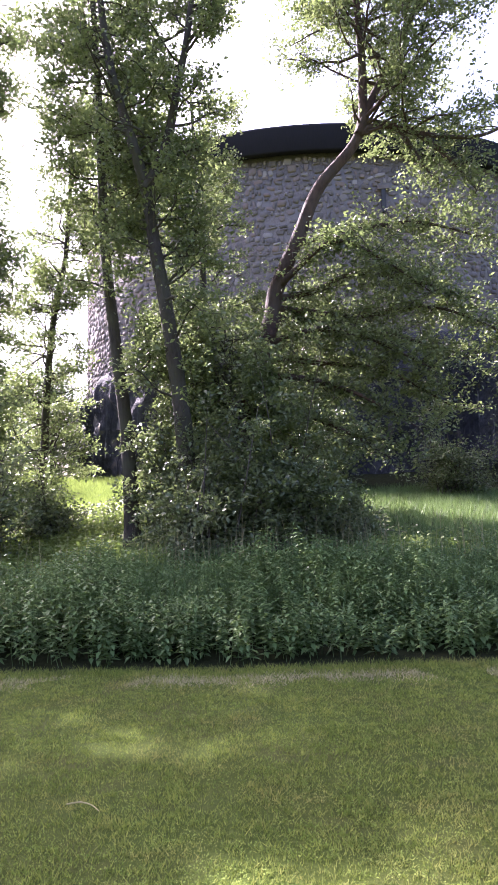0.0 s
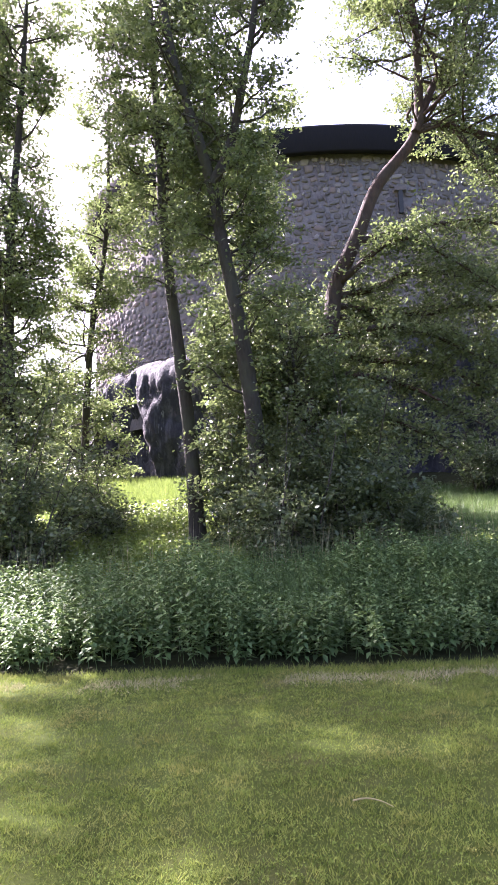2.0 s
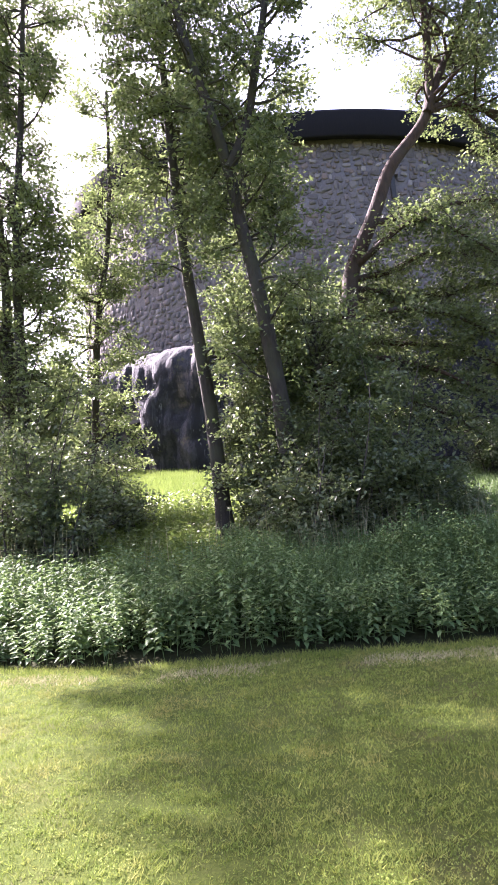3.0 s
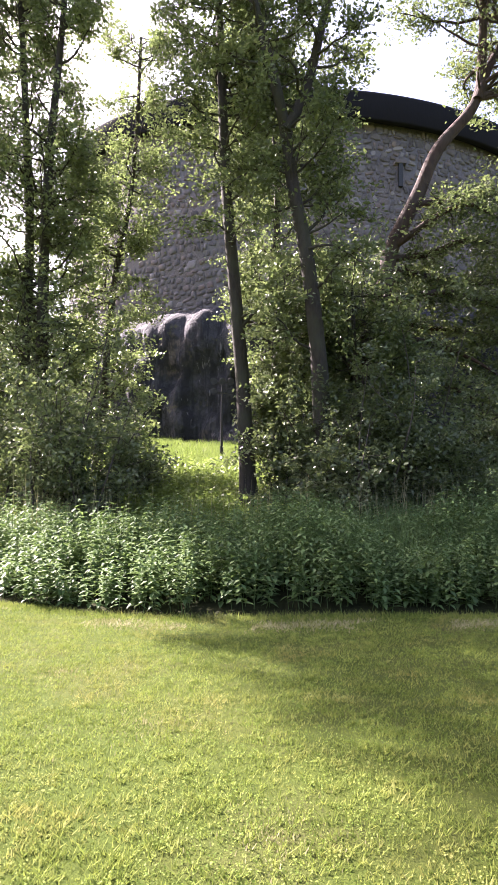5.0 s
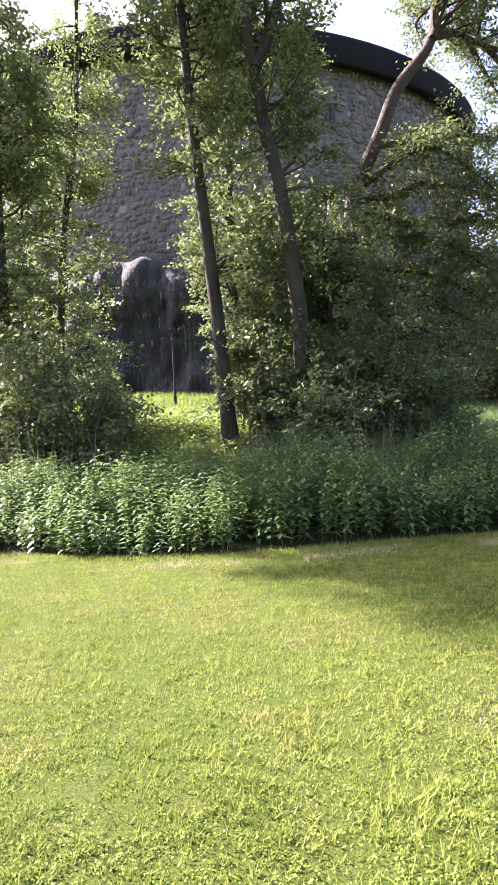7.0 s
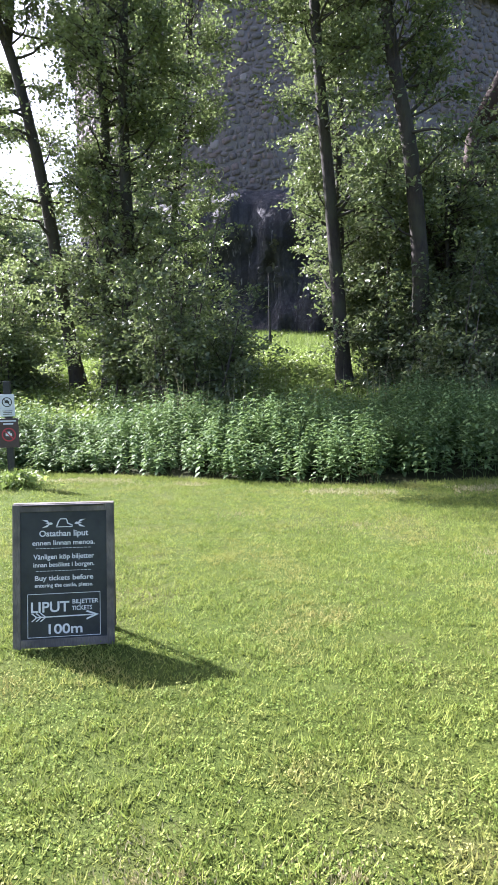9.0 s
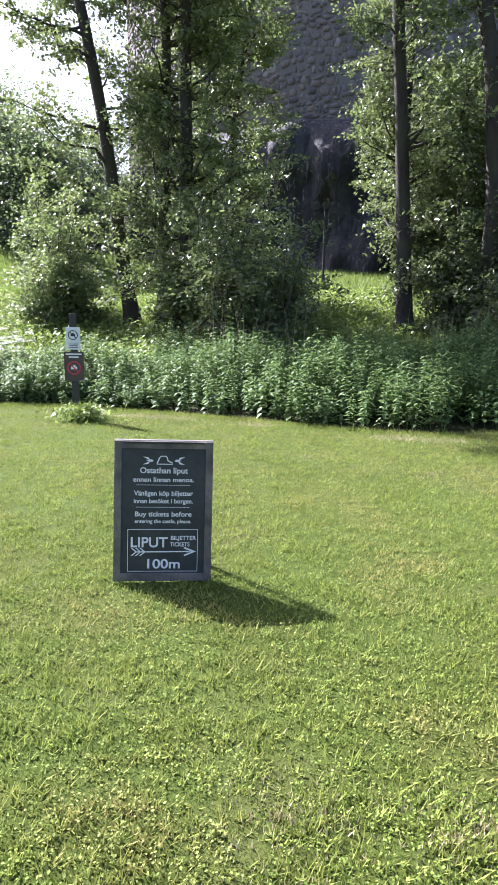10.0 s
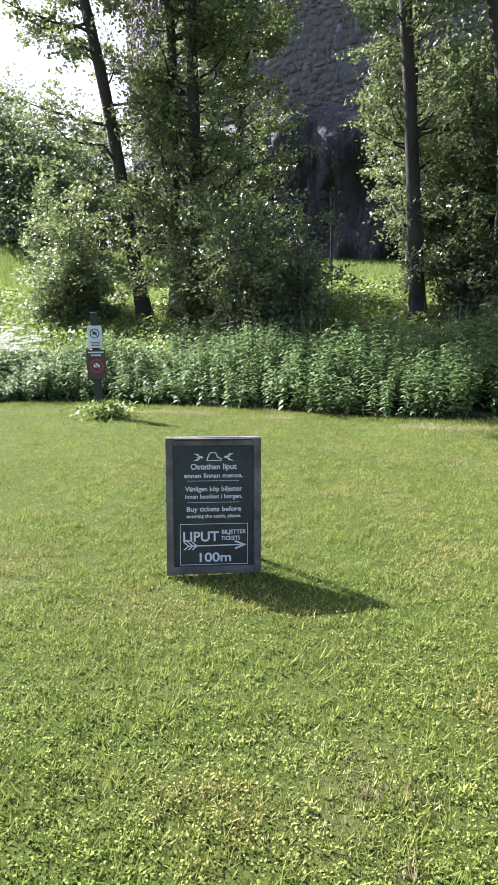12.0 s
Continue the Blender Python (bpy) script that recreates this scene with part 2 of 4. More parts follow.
class Tubes:
    """Collects tapering tubes along polylines."""

    def __init__(self, sides):
        self.sides, self.v, self.f, self.n = sides, [], [], 0

    def add(self, pts, radii, rough=0.0):
        pts = np.asarray(pts, float)
        k, s = len(pts), self.sides
        d = np.gradient(pts, axis=0)
        d /= np.linalg.norm(d, axis=1)[:, None] + 1e-9
        ref = np.eye(3)[np.argmin(np.abs(d).max(axis=0))][None, :]
        u = np.cross(d, ref)
        u /= np.linalg.norm(u, axis=1)[:, None] + 1e-9
        w = np.cross(d, u)
        a = np.linspace(0, 2 * np.pi, s, endpoint=False)
        r = np.asarray(radii)[:, None] * (1 + rough * rng.normal(size=(k, s)))
        ring = pts[:, None] + r[..., None] * (np.cos(a)[None, :, None] * u[:, None] + np.sin(a)[None, :, None] * w[:, None])
        self.v.append(ring.reshape(-1, 3))
        i, j = np.meshgrid(np.arange(k - 1), np.arange(s), indexing="ij")
        j2 = (j + 1) % s
        q = np.stack([i * s + j, i * s + j2, (i + 1) * s + j2, (i + 1) * s + j], -1).reshape(-1, 4) + self.n
        self.f.append(q)
        self.n += k * s

    def make(self, name, mat, parent, label=""):
        return sheet(name, np.concatenate(self.v), np.concatenate(self.f), mat, parent, label, smooth=True)


def smooth_line(ctrl, step=0.35):
    """A rounded line through a few bends."""
    c = np.asarray(ctrl, float)
    c = np.vstack([2 * c[0] - c[1], c, 2 * c[-1] - c[-2]])
    out = []
    for p0, p1, p2, p3 in zip(c, c[1:], c[2:], c[3:]):
        n = max(2, int(np.linalg.norm(p2 - p1) / step))
        for t in np.linspace(0, 1, n, endpoint=False):
            out.append(0.5 * (2 * p1 + (p2 - p0) * t + (2 * p0 - 5 * p1 + 4 * p2 - p3) * t ** 2 + (3 * p1 - p0 - 3 * p2 + p3) * t ** 3))
    out.append(c[-2])
    return np.array(out)


def leaf_mesh(centres, size, up=0.5, slim=0.55, fold=0.25):
    """Folded leaves, two triangles each, at the given places."""
    n = len(centres)
    nrm = rng.normal(size=(n, 3))
    nrm[:, 2] = np.abs(nrm[:, 2]) + up
    nrm /= np.linalg.norm(nrm, axis=1)[:, None]
    ax = np.cross(nrm, rng.normal(size=(n, 3)))
    ax /= np.linalg.norm(ax, axis=1)[:, None] + 1e-9
    side = np.cross(nrm, ax)
    s = (size * rng.uniform(0.6, 1.25, n))[:, None]
    mid = centres + nrm * s * -fold * 0.5
    v = np.stack([centres - ax * s * 0.5, mid + ax * s * 0.02 + side * s * slim * 0.5 + nrm * s * fold,
                  centres + ax * s * 0.5, mid + ax * s * 0.02 - side * s * slim * 0.5 + nrm * s * fold], 1)
    i = np.arange(n)[:, None] * 4
    f = np.concatenate([i + [[0, 1, 2]], i + [[0, 2, 3]]])
    return v.reshape(-1, 3), f


def wander(start, direction, length, n=6, bend=0.25, lift=0.0):
    """A crooked branch."""
    d = np.asarray(direction, float)
    d /= np.linalg.norm(d)
    p = [np.asarray(start, float)]
    for _ in range(n):
        d = d + rng.normal(size=3) * bend + np.array([0, 0, lift])
        d /= np.linalg.norm(d)
        p.append(p[-1] + d * length / n)
    return np.array(p)


# ---- ground ----
def edge_y(x):
    s = np.clip((-3.6 - np.asarray(x, float)) / 8.0, 0, 1)
    return 8.05 + 2.95 * s * s * (3 - 2 * s)


def ground_z(x, y):
    x, y = np.asarray(x, float), np.asarray(y, float)
    rise = np.clip(y - edge_y(x), 0, 30)
    hill = 2.2 * np.exp(-((x + 24) / 9) ** 2 - ((y - 38) / 12) ** 2)
    wave = 0.015 * np.sin(x * 1.3 + 0.6 * y) * np.sin(y * 0.9)
    return 0.15 * rise * np.clip(rise / 1.5, 0, 1) + hill + wave


def build_ground():
    xs = np.concatenate([[-3000, -900, -300, -120], np.arange(-60, -16, 2.0), np.arange(-16, 10, 0.4), np.arange(10, 60, 2.0), [120, 300, 900, 3000]])
    ys = np.concatenate([[-3000, -900, -300, -100, -40, -15], np.arange(-6, 22, 0.4), np.arange(22, 70, 2.0), [120, 300, 900, 3000]])
    X, Y = np.meshgrid(xs, ys, indexing="ij")
    v = np.stack([X, Y, ground_z(X, Y)], -1).reshape(-1, 3)
    i, j = np.meshgrid(np.arange(len(xs) - 1), np.arange(len(ys) - 1), indexing="ij")
    a = (i * len(ys) + j).ravel()
    f = np.stack([a, a + len(ys), a + len(ys) + 1, a + 1], -1)
    tagged(sheet("ground", v, f, GROUND, smooth=True), "short mown lawn that rises into a rough grassy bank", "ground", kind="structure")


build_ground()

# ---- castle and its rock ----
CX, CY, CA, CB = 4.0, 49.9, 18.3, 14.1


RING_TURN = math.radians(-9.8)


def ring_point(a, out=0.0):
    u, v = (CA + out) * np.cos(a), (CB + out) * np.sin(a)
    return CX + u * math.cos(RING_TURN) - v * math.sin(RING_TURN), CY + u * math.sin(RING_TURN) + v * math.cos(RING_TURN)


def sag(x, z):
    """The wall top and its roof fall gently towards the east."""
    return -0.06 * (x - 3.0) * np.clip((z - 14.0) / 9.0, 0, 1)


def ring_wall(name, profile, mat, parent, label="", wobble=None, n=180):
    """A closed skin round the castle: profile is a list of (outward offset, height)."""
    a = np.linspace(0, 2 * np.pi, n, endpoint=False)
    v = []
    for out, z in profile:
        o = out + (wobble(a, z) if wobble else 0)
        x, y = ring_point(a, o)
        v.append(np.stack([x, y, z + sag(x, z)], -1))
    v = np.concatenate(v)
    i, j = np.meshgrid(np.arange(len(profile) - 1), np.arange(n), indexing="ij")
    j2 = (j + 1) % n
    f = np.stack([i * n + j, i * n + j2, (i + 1) * n + j2, (i + 1) * n + j], -1).reshape(-1, 4)
    return sheet(name, v, f, mat, parent, label, smooth=True)


castle = thing("castle_tower", (CX, CY, 0), "massive round castle of grey fieldstone under a black roof", "castle")
back = Matrix.Translation((-CX, -CY, 0))


def under_castle(ob):
    ob.matrix_parent_inverse = back
    return ob


under_castle(ring_wall("wall", [(-0.05, 8.0), (-0.12, 16), (-0.2, 23.55), (-2.2, 23.55), (-2.2, 8.0)], MORTAR, castle, "rubble wall bedded in pale lime mortar"))
under_castle(ring_wall("eave", [(-0.3, 23.5), (0.5, 23.25), (0.55, 23.35), (0.72, 24.65), (0.68, 24.78), (-0.3, 24.78), (-0.3, 23.5)], TARRED, castle, "black tarred eave boards"))
under_castle(ring_wall("roof", [(0.69, 24.79), (-6, 25.6), (-13.9, 26.4)], ROOFING, castle, "low black roof"))


def build_rock():
    n, zs = 520, np.concatenate([np.linspace(1.5, 10.4, 40), [11.0, 11.5, 11.9, 12.15, 12.25]])
    a = np.linspace(0, 2 * np.pi, n, endpoint=False)
    v = []
    for k, z in enumerate(zs):
        top = np.clip((z - 10.2) / 2.05, 0, 1)
        o = []
        for t in a:
            c, s = math.cos(t - 0.10), math.sin(t - 0.10)
            p = Vector((c * 18, s * 14, z * 0.35))
            big = noise.noise(p * 0.16) * 2.2
            ridged = -abs(noise.noise(Vector((c * 18, s * 14, z * 0.3)) * 0.3)) * 1.3
            fine = noise.fractal(Vector((c * 18, s * 14, z * 0.6)) * 0.55, 0.9, 2.0, 5) * 0.75
            flute = -abs(noise.noise(Vector((c * 18, s * 14, z * 0.12)) * 0.9)) * 0.8
            o.append(1.9 + big + ridged + fine + flute)
        o = np.array(o) * math.sqrt(max(0.0, 1 - top * top)) + (-0.6) * (1 - math.sqrt(max(0.0, 1 - top * top)))
        o = o + 0.05 * (10 - z) * 0.5
        x, y = ring_point(a, o)
        v.append(np.stack([x, y, np.full(n, z)], -1))
    v = np.concatenate(v)
    i, j = np.meshgrid(np.arange(len(zs) - 1), np.arange(n), indexing="ij")
    j2 = (j + 1) % n
    f = np.stack([i * n + j, i * n + j2, (i + 1) * n + j2, (i + 1) * n + j], -1).reshape(-1, 4)
    tagged(sheet("rock_outcrop", v, f, ROCK, smooth=True), "dark streaked granite cliff carrying the castle wall", "rock", kind="structure")


build_rock()


# ---- trees ----
def open_sky(p):
    """The gaps between the crowns: one beside the old leaning tree, one low down in front of the cliff."""
    x, y, z = p[..., 0], p[..., 1], p[..., 2]
    edge = 0.25 * np.sin(z * 3.1) + 0.2 * np.sin(z * 7.3 + 1)
    high = (x > 0.15 + edge) & (x < 2.75 - edge) & (z > 9.9 + 0.3 * np.sin(x * 4)) & (z < 14.6) & (y < 22)
    low = (x > -5.35 + 0.6 * edge) & (x < -3.3 + 0.5 * edge) & (z < 6.7 + 0.4 * np.sin(x * 3)) & (y < 26)
    return high | low


def tree(label, bark, leaf, stems, branch_from, spread, count, leaves, leaf_size=0.13, droop=0.0, lean=(0, 0), group="trees along the bank", hang=None, category="tree"):
    """stems: lists of bends with a base and tip radius; branches leave them above branch_from and carry twigs with leaves."""
    base = stems[0][0][0]
    ob = thing("tree", tuple(base), label, category, group)
    inv = Matrix.Translation([-c for c in base])
    trunk, limbs, tw, spots = Tubes(12), Tubes(6), Tubes(4), []
    lines = []
    for pts, r0, r1 in stems:
        ln = smooth_line(pts, 0.25)
        rad = r0 + (r1 - r0) * np.linspace(0, 1, len(ln)) ** 0.8
        if ln[0][2] < base[2] + 0.1:
            rad = rad + 0.6 * r0 * np.exp(-(ln[:, 2] - base[2]) / 0.35)
            ln[0, 2] -= 0.25
        trunk.add(ln, rad, 0.02)
        lines.append((ln, rad))
    high = [(ln, rad) for ln, rad in lines if ln[:, 2].max() > branch_from]
    lens = np.array([max(0.1, ln[:, 2].max() - max(branch_from, ln[:, 2].min())) + 0.5 for ln, rad in high])
    for _ in range(count):
        ln, rad = high[rng.choice(len(high), p=lens / lens.sum())]
        ok = np.nonzero(ln[:, 2] >= branch_from)[0]
        i = rng.choice(ok)
        top = (i + 1) / len(ln)
        az = rng.uniform(0, 2 * np.pi)
        d = np.array([math.cos(az) + lean[0], math.sin(az) * 0.8 + lean[1], rng.uniform(-0.1, 0.55) - droop])
        length = spread * rng.uniform(0.5, 1.15) * (1.15 - 0.5 * top)
        b = wander(ln[i], d, length, 7, 0.22, 0.03 - 0.05 * droop)
        if open_sky(b).any():
            continue
        r = min(rad[i] * 0.5, 0.012 + 0.016 * length)
        limbs.add(b, np.linspace(r, 0.008, len(b)))
        for q in range(int(3 + length * 2.8)):
            f = rng.uniform(0.3, 1.0)
            k = f * (len(b) - 1)
            p = b[int(k)] + (b[min(int(k) + 1, len(b) - 1)] - b[int(k)]) * (k % 1)
            tv = wander(p, (b[-1] - b[0]) / length + rng.normal(size=3) * np.array([0.9, 0.9, 0.35]), rng.uniform(0.45, 1.2), 4, 0.35, 0.02 - 0.1 * droop)
            if open_sky(tv).any():
                continue
            tw.add(tv, np.linspace(0.009, 0.003, len(tv)))
            spots.append(tv)
    for pts in hang or []:
        main = min((ln for ln, rad in lines), key=lambda q: float(np.linalg.norm(q - np.array(pts[0]), axis=1).min()))
        root = main[int(np.argmin(np.linalg.norm(main - (np.array(pts[0]) - [0, 0, 0.25]), axis=1)))]
        b = smooth_line([tuple(root)] + list(pts[1:]), 0.3)
        limbs.add(b, np.linspace(0.10, 0.015, len(b)))
        for i in range(2, len(b)):
            for q in range(7 if i % 4 else 0):
                tv = wander(b[i], rng.normal(size=3) * np.array([1, 1, 0.45]), rng.uniform(0.5, 1.4), 5, 0.35)
                tw.add(tv, np.linspace(0.012, 0.003, len(tv)))
                spots.append(tv)
    sp = np.array([s[rng.integers(1, len(s), 1)[0]] for s in spots for _ in range(max(1, int(1.25 * leaves) // len(spots)))])
    sp = sp + rng.normal(size=sp.shape) * np.array([0.15, 0.15, 0.06])
    sp = sp[~open_sky(sp)]
    ln0 = lines[0][0]
    tx, ty = np.interp(sp[:, 2], ln0[:, 2], ln0[:, 0]), np.interp(sp[:, 2], ln0[:, 2], ln0[:, 1])
    sp = sp[((np.abs(sp[:, 0] - tx) > 0.34) | (sp[:, 1] > ty + 0.5)) | (rng.random(len(sp)) < 0.16)]
    v, f = leaf_mesh(sp, leaf_size)
    for o in (trunk.make("trunk", bark, ob), tagged(limbs.make("branch_mass", bark, ob), kind="stuff"),
              tagged(tw.make("twig_mass", TWIG, ob), kind="stuff"), tagged(sheet("crown", v, f, leaf, ob), kind="stuff")):
        o.matrix_parent_inverse = inv
    return ob


def g(x, y):
    return float(ground_z(x, y))


def stem(y, *pts):
    """Bends (x, z) of a stem in an upright plane, with a slight sway in depth."""
    return [(x, y + 0.12 * math.sin(1.7 * i), z) for i, (x, z) in enumerate(pts)]


tree("slim alder with a straight grey-brown trunk", BARK, LEAF_ALDER,
     [(stem(15.6, (-2.95, g(-2.95, 15.6)), (-3.13, 4.2), (-3.33, 6.3), (-3.58, 9.0), (-3.72, 12), (-3.85, 15), (-4.0, 19)), 0.21, 0.06)],
     5.2, 2.0, 84, 26000)
tree("tall alder whose thick trunk forks high up", BARK, LEAF_ALDER,
     [(stem(14.3, (-1.3, g(-1.3, 14.3)), (-1.38, 2.7), (-1.5, 4.5), (-1.78, 6.8), (-2.08, 8.6), (-2.25, 9.9), (-2.6, 11.3), (-3.0, 12.8), (-3.3, 14.6), (-3.6, 18)), 0.25, 0.06),
      (stem(14.3, (-2.25, 9.9), (-1.75, 11.1), (-1.4, 12.6), (-1.1, 14.0), (-0.8, 17)), 0.14, 0.05)],
     4.6, 2.1, 84, 24000)
tree("crooked old tree with a leaning trunk and a heavy side limb", BARK_RED, LEAF_ALDER,
     [(stem(16.2, (-0.2, g(-0.2, 16.2)), (-0.12, 3.0), (0.0, 4.7), (0.38, 6.1), (0.7, 7.2), (0.85, 8.0), (1.5, 9.35), (2.1, 10.7), (3.25, 12.2), (3.45, 13.8), (3.4, 15.7), (3.2, 18)), 0.34, 0.06),
      (stem(16.2, (3.25, 12.2), (3.8, 13.5), (4.9, 15.5), (6.0, 17.2)), 0.13, 0.04),
      (stem(16.2, (3.25, 12.2), (3.9, 12.5), (5.14, 12.05), (6.5, 11.9), (7.8, 12.6)), 0.10, 0.03)],
     12.1, 2.9, 110, 62000, 0.12, hang=[
         stem(16.0, (1.4, 9.2), (2.8, 9.4), (4.6, 9.5), (6.4, 8.9)),
         stem(16.4, (0.8, 7.6), (3.0, 7.2), (5.0, 7.3), (7.0, 6.4)),
         stem(16.2, (4.2, 12.4), (4.8, 11.6), (5.3, 10.6)),
         stem(16.2, (4.9, 12.1), (5.7, 11.4), (6.3, 10.4)),
         stem(16.2, (0.85, 7.85), (1.9, 7.9), (2.86, 8.25), (4.3, 8.0), (6.2, 7.4)),
         stem(15.4, (0.7, 6.5), (1.8, 6.6), (3.0, 6.3), (4.6, 5.4)),
         stem(15.0, (1.2, 8.0), (2.2, 8.7), (3.2, 8.3), (4.6, 7.2)),
         stem(15.7, (0.5, 5.8), (1.5, 5.4), (2.8, 4.9), (4.2, 4.0)),
         stem(16.6, (0.6, 6.2), (2.0, 6.0), (3.6, 5.7), (5.4, 4.6)),
         stem(15.2, (0.3, 5.0), (1.4, 4.4), (2.4, 3.9), (3.4, 3.2)),
         stem(16.9, (1.0, 7.4), (2.6, 7.1), (4.4, 6.6), (6.0, 6.0)),
         stem(15.6, (0.2, 4.2), (-0.6, 5.0), (-1.0, 5.8))])
tree("thin alder with a slightly bent stem", BARK, LEAF_LIGHT,
     [(stem(21.3, (-7.5, g(-7.5, 21.3)), (-7.38, 3.8), (-7.2, 6.6), (-6.95, 9.0), (-6.6, 11.2), (-6.4, 14), (-6.3, 17)), 0.17, 0.05)],
     3.2, 1.9, 84, 26000)
tree("leafy alder, one of a close pair", BARK, LEAF_ALDER,
     [(stem(18.2, (-9.2, g(-9.2, 18.2)), (-9.12, 4.3), (-9.02, 8.8), (-9.2, 12), (-9.5, 15.6), (-9.8, 19)), 0.20, 0.06)],
     3.0, 1.9, 80, 22000)
tree("leafy alder, one of a close pair", BARK, LEAF_LIGHT,
     [(stem(17.6, (-8.42, g(-8.4, 17.6)), (-8.46, 4.3), (-8.46, 8.1), (-8.35, 11), (-8.2, 14), (-8.0, 18)), 0.22, 0.06)],
     2.8, 2.2, 100, 28000)
# The far upper stem and hung limbs are unseen, placed to shade the lawn.
tree("leaning alder at the end of the row", BARK, LEAF_ALDER,
     [(stem(18.7, (-10.1, g(-10.1, 18.7)), (-10.42, 3.5), (-10.7, 6.1), (-11.05, 8.4), (-11.6, 10.8), (-12.6, 13.3), (-14.2, 15.6), (-16.0, 17.6), (-17.6, 19.4)), 0.22, 0.07),
      (stem(18.7, (-11.6, 10.8), (-11.4, 13), (-11.3, 16), (-11.6, 19)), 0.12, 0.05)],
     4.2, 2.3, 90, 46000, 0.14, hang=[
         stem(18.7, (-12.5, 13.0), (-13.8, 14.3), (-15.2, 15.0), (-16.6, 15.8)),
         stem(18.4, (-11.5, 17.5), (-13.5, 17.9), (-15.6, 18.3), (-17.5, 18.8)),
         stem(18.7, (-11.5, 17.8), (-13.0, 18.6), (-15.0, 19.1), (-16.6, 19.3)),
         stem(18.9, (-11.6, 18.4), (-12.6, 19.3), (-13.8, 19.8))])
# Its crown is widened to shade the grass on the right.
tree("slim alder standing back on the slope", BARK, LEAF_ALDER,
     [(stem(21.0, (-1.6, g(-1.6, 21)), (-1.65, 8.2), (-1.62, 10.8), (-1.7, 13), (-1.9, 17)), 0.19, 0.05)],
     4.0, 2.7, 70, 24000)
tree("young bushy maple beside the slim alder", BARK, LEAF_ALDER,
     [(stem(16.5, (-1.5, g(-1.5, 16.5)), (-1.5, 3.5), (-1.4, 5.5), (-1.5, 7.2)), 0.07, 0.03)],
     1.6, 1.15, 60, 17000)
tree("young bushy maple between the older trunks", BARK, LEAF_LIGHT,
     [(stem(15.3, (-0.2, g(-0.2, 15.3)), (-0.25, 3.2), (-0.4, 4.9), (-0.5, 6.6)), 0.08, 0.03)],
     1.5, 1.4, 60, 16000)

# Added maple, mostly hidden by the old tree, that keeps sun off the grass.
tree("hidden leafy maple behind the old tree, added to shade the slope", BARK, LEAF_ALDER,
     [(stem(20.6, (1.2, g(1.2, 20.6)), (1.15, 4.5), (1.3, 7), (1.2, 9.0)), 0.10, 0.03)],
     2.6, 2.2, 70, 22000)

# ---- shrubs ----
def shrub(x, y, rx, ry, h, leaves, mat, label, leaf_size=0.12, stems=26):
    z0 = g(x, y)
    ob = thing("shrub", (x, y, z0), label, "shrub", "undergrowth on the bank")
    inv = Matrix.Translation((-x, -y, -z0))
    st, spots = Tubes(5), []
    for _ in range(stems):
        az, f = rng.uniform(0, 2 * np.pi), math.sqrt(rng.uniform(0.02, 1))
        tip = np.array([x + rx * f * math.cos(az), y + ry * f * math.sin(az), z0 + h * rng.uniform(0.2, 1.0) * rng.choice([0.6, 0.9, 1.45]) * (1 - 0.2 * f)])
        foot = np.array([x + 0.3 * rx * rng.normal(), y + 0.3 * ry * rng.normal(), z0 - 0.15])
        ln = smooth_line([foot, foot * 0.5 + tip * 0.5 + rng.normal(size=3) * 0.15 + [0, 0, 0.12 * h], tip])
        st.add(ln, np.linspace(0.03, 0.006, len(ln)))
        for q in range(8):
            p = ln[rng.integers(len(ln) // 5, len(ln))]
            tv = wander(p, rng.normal(size=3) + [0, 0, 0.35], rng.uniform(0.35, 1.1), 4, 0.3)
            st.add(tv, np.linspace(0.008, 0.003, len(tv)))
            spots.append(tv)
    sp = np.array([s[rng.integers(1, len(s))] for s in spots for _ in range(max(1, int(0.75 * leaves) // len(spots)))])
    sp = sp + rng.normal(size=sp.shape) * np.array([0.13, 0.13, 0.08])
    sp[:, 2] = np.maximum(sp[:, 2], ground_z(sp[:, 0], sp[:, 1]) + 0.05)
    v, f = leaf_mesh(sp, leaf_size)
    for o in (tagged(st.make("stem_mass", TWIG, ob), kind="stuff"), tagged(sheet("foliage", v, f, mat, ob), kind="stuff")):
        o.matrix_parent_inverse = inv
    return ob


shrub(0.5, 14.0, 1.9, 1.2, 4.6, 30000, LEAF_DARK, "dense dark-leaved shrub in the shade of the trees", stems=40)
shrub(-0.9, 13.4, 1.1, 0.9, 3.1, 15000, LEAF_DARK, "dense dark-leaved shrub at the foot of an alder")
shrub(1.9, 14.6, 0.9, 0.8, 1.8, 9000, LEAF_DARK, "low dark shrub in the shade of the trees", stems=16)
shrub(-2.1, 15.0, 0.8, 0.7, 2.5, 12000, LEAF_DARK, "low shrub between two alder trunks", stems=16)
shrub(-7.0, 14.4, 1.7, 1.2, 3.6, 17000, LEAF_ALDER, "broad green shrub beside the nettles", stems=30)
shrub(-8.2, 16.4, 1.2, 1.0, 4.0, 22000, LEAF_ALDER, "tall shrub round the paired alders", stems=34)
shrub(-5.9, 17.8, 0.8, 0.9, 2.2, 9000, LEAF_ALDER, "small green shrub on the slope")
shrub(-12.1, 18.6, 1.1, 1.0, 3.0, 16000, LEAF_LIGHT, "bright leafy shrub beside the leaning alder")
shrub(-12.6, 20.5, 1.3, 1.1, 3.6, 20000, LEAF_LIGHT, "bright leafy shrub at the edge of the meadow")
shrub(7.5, 24.5, 1.8, 1.2, 3.4, 12000, LEAF_DARK, "dark shrub below the cliff")


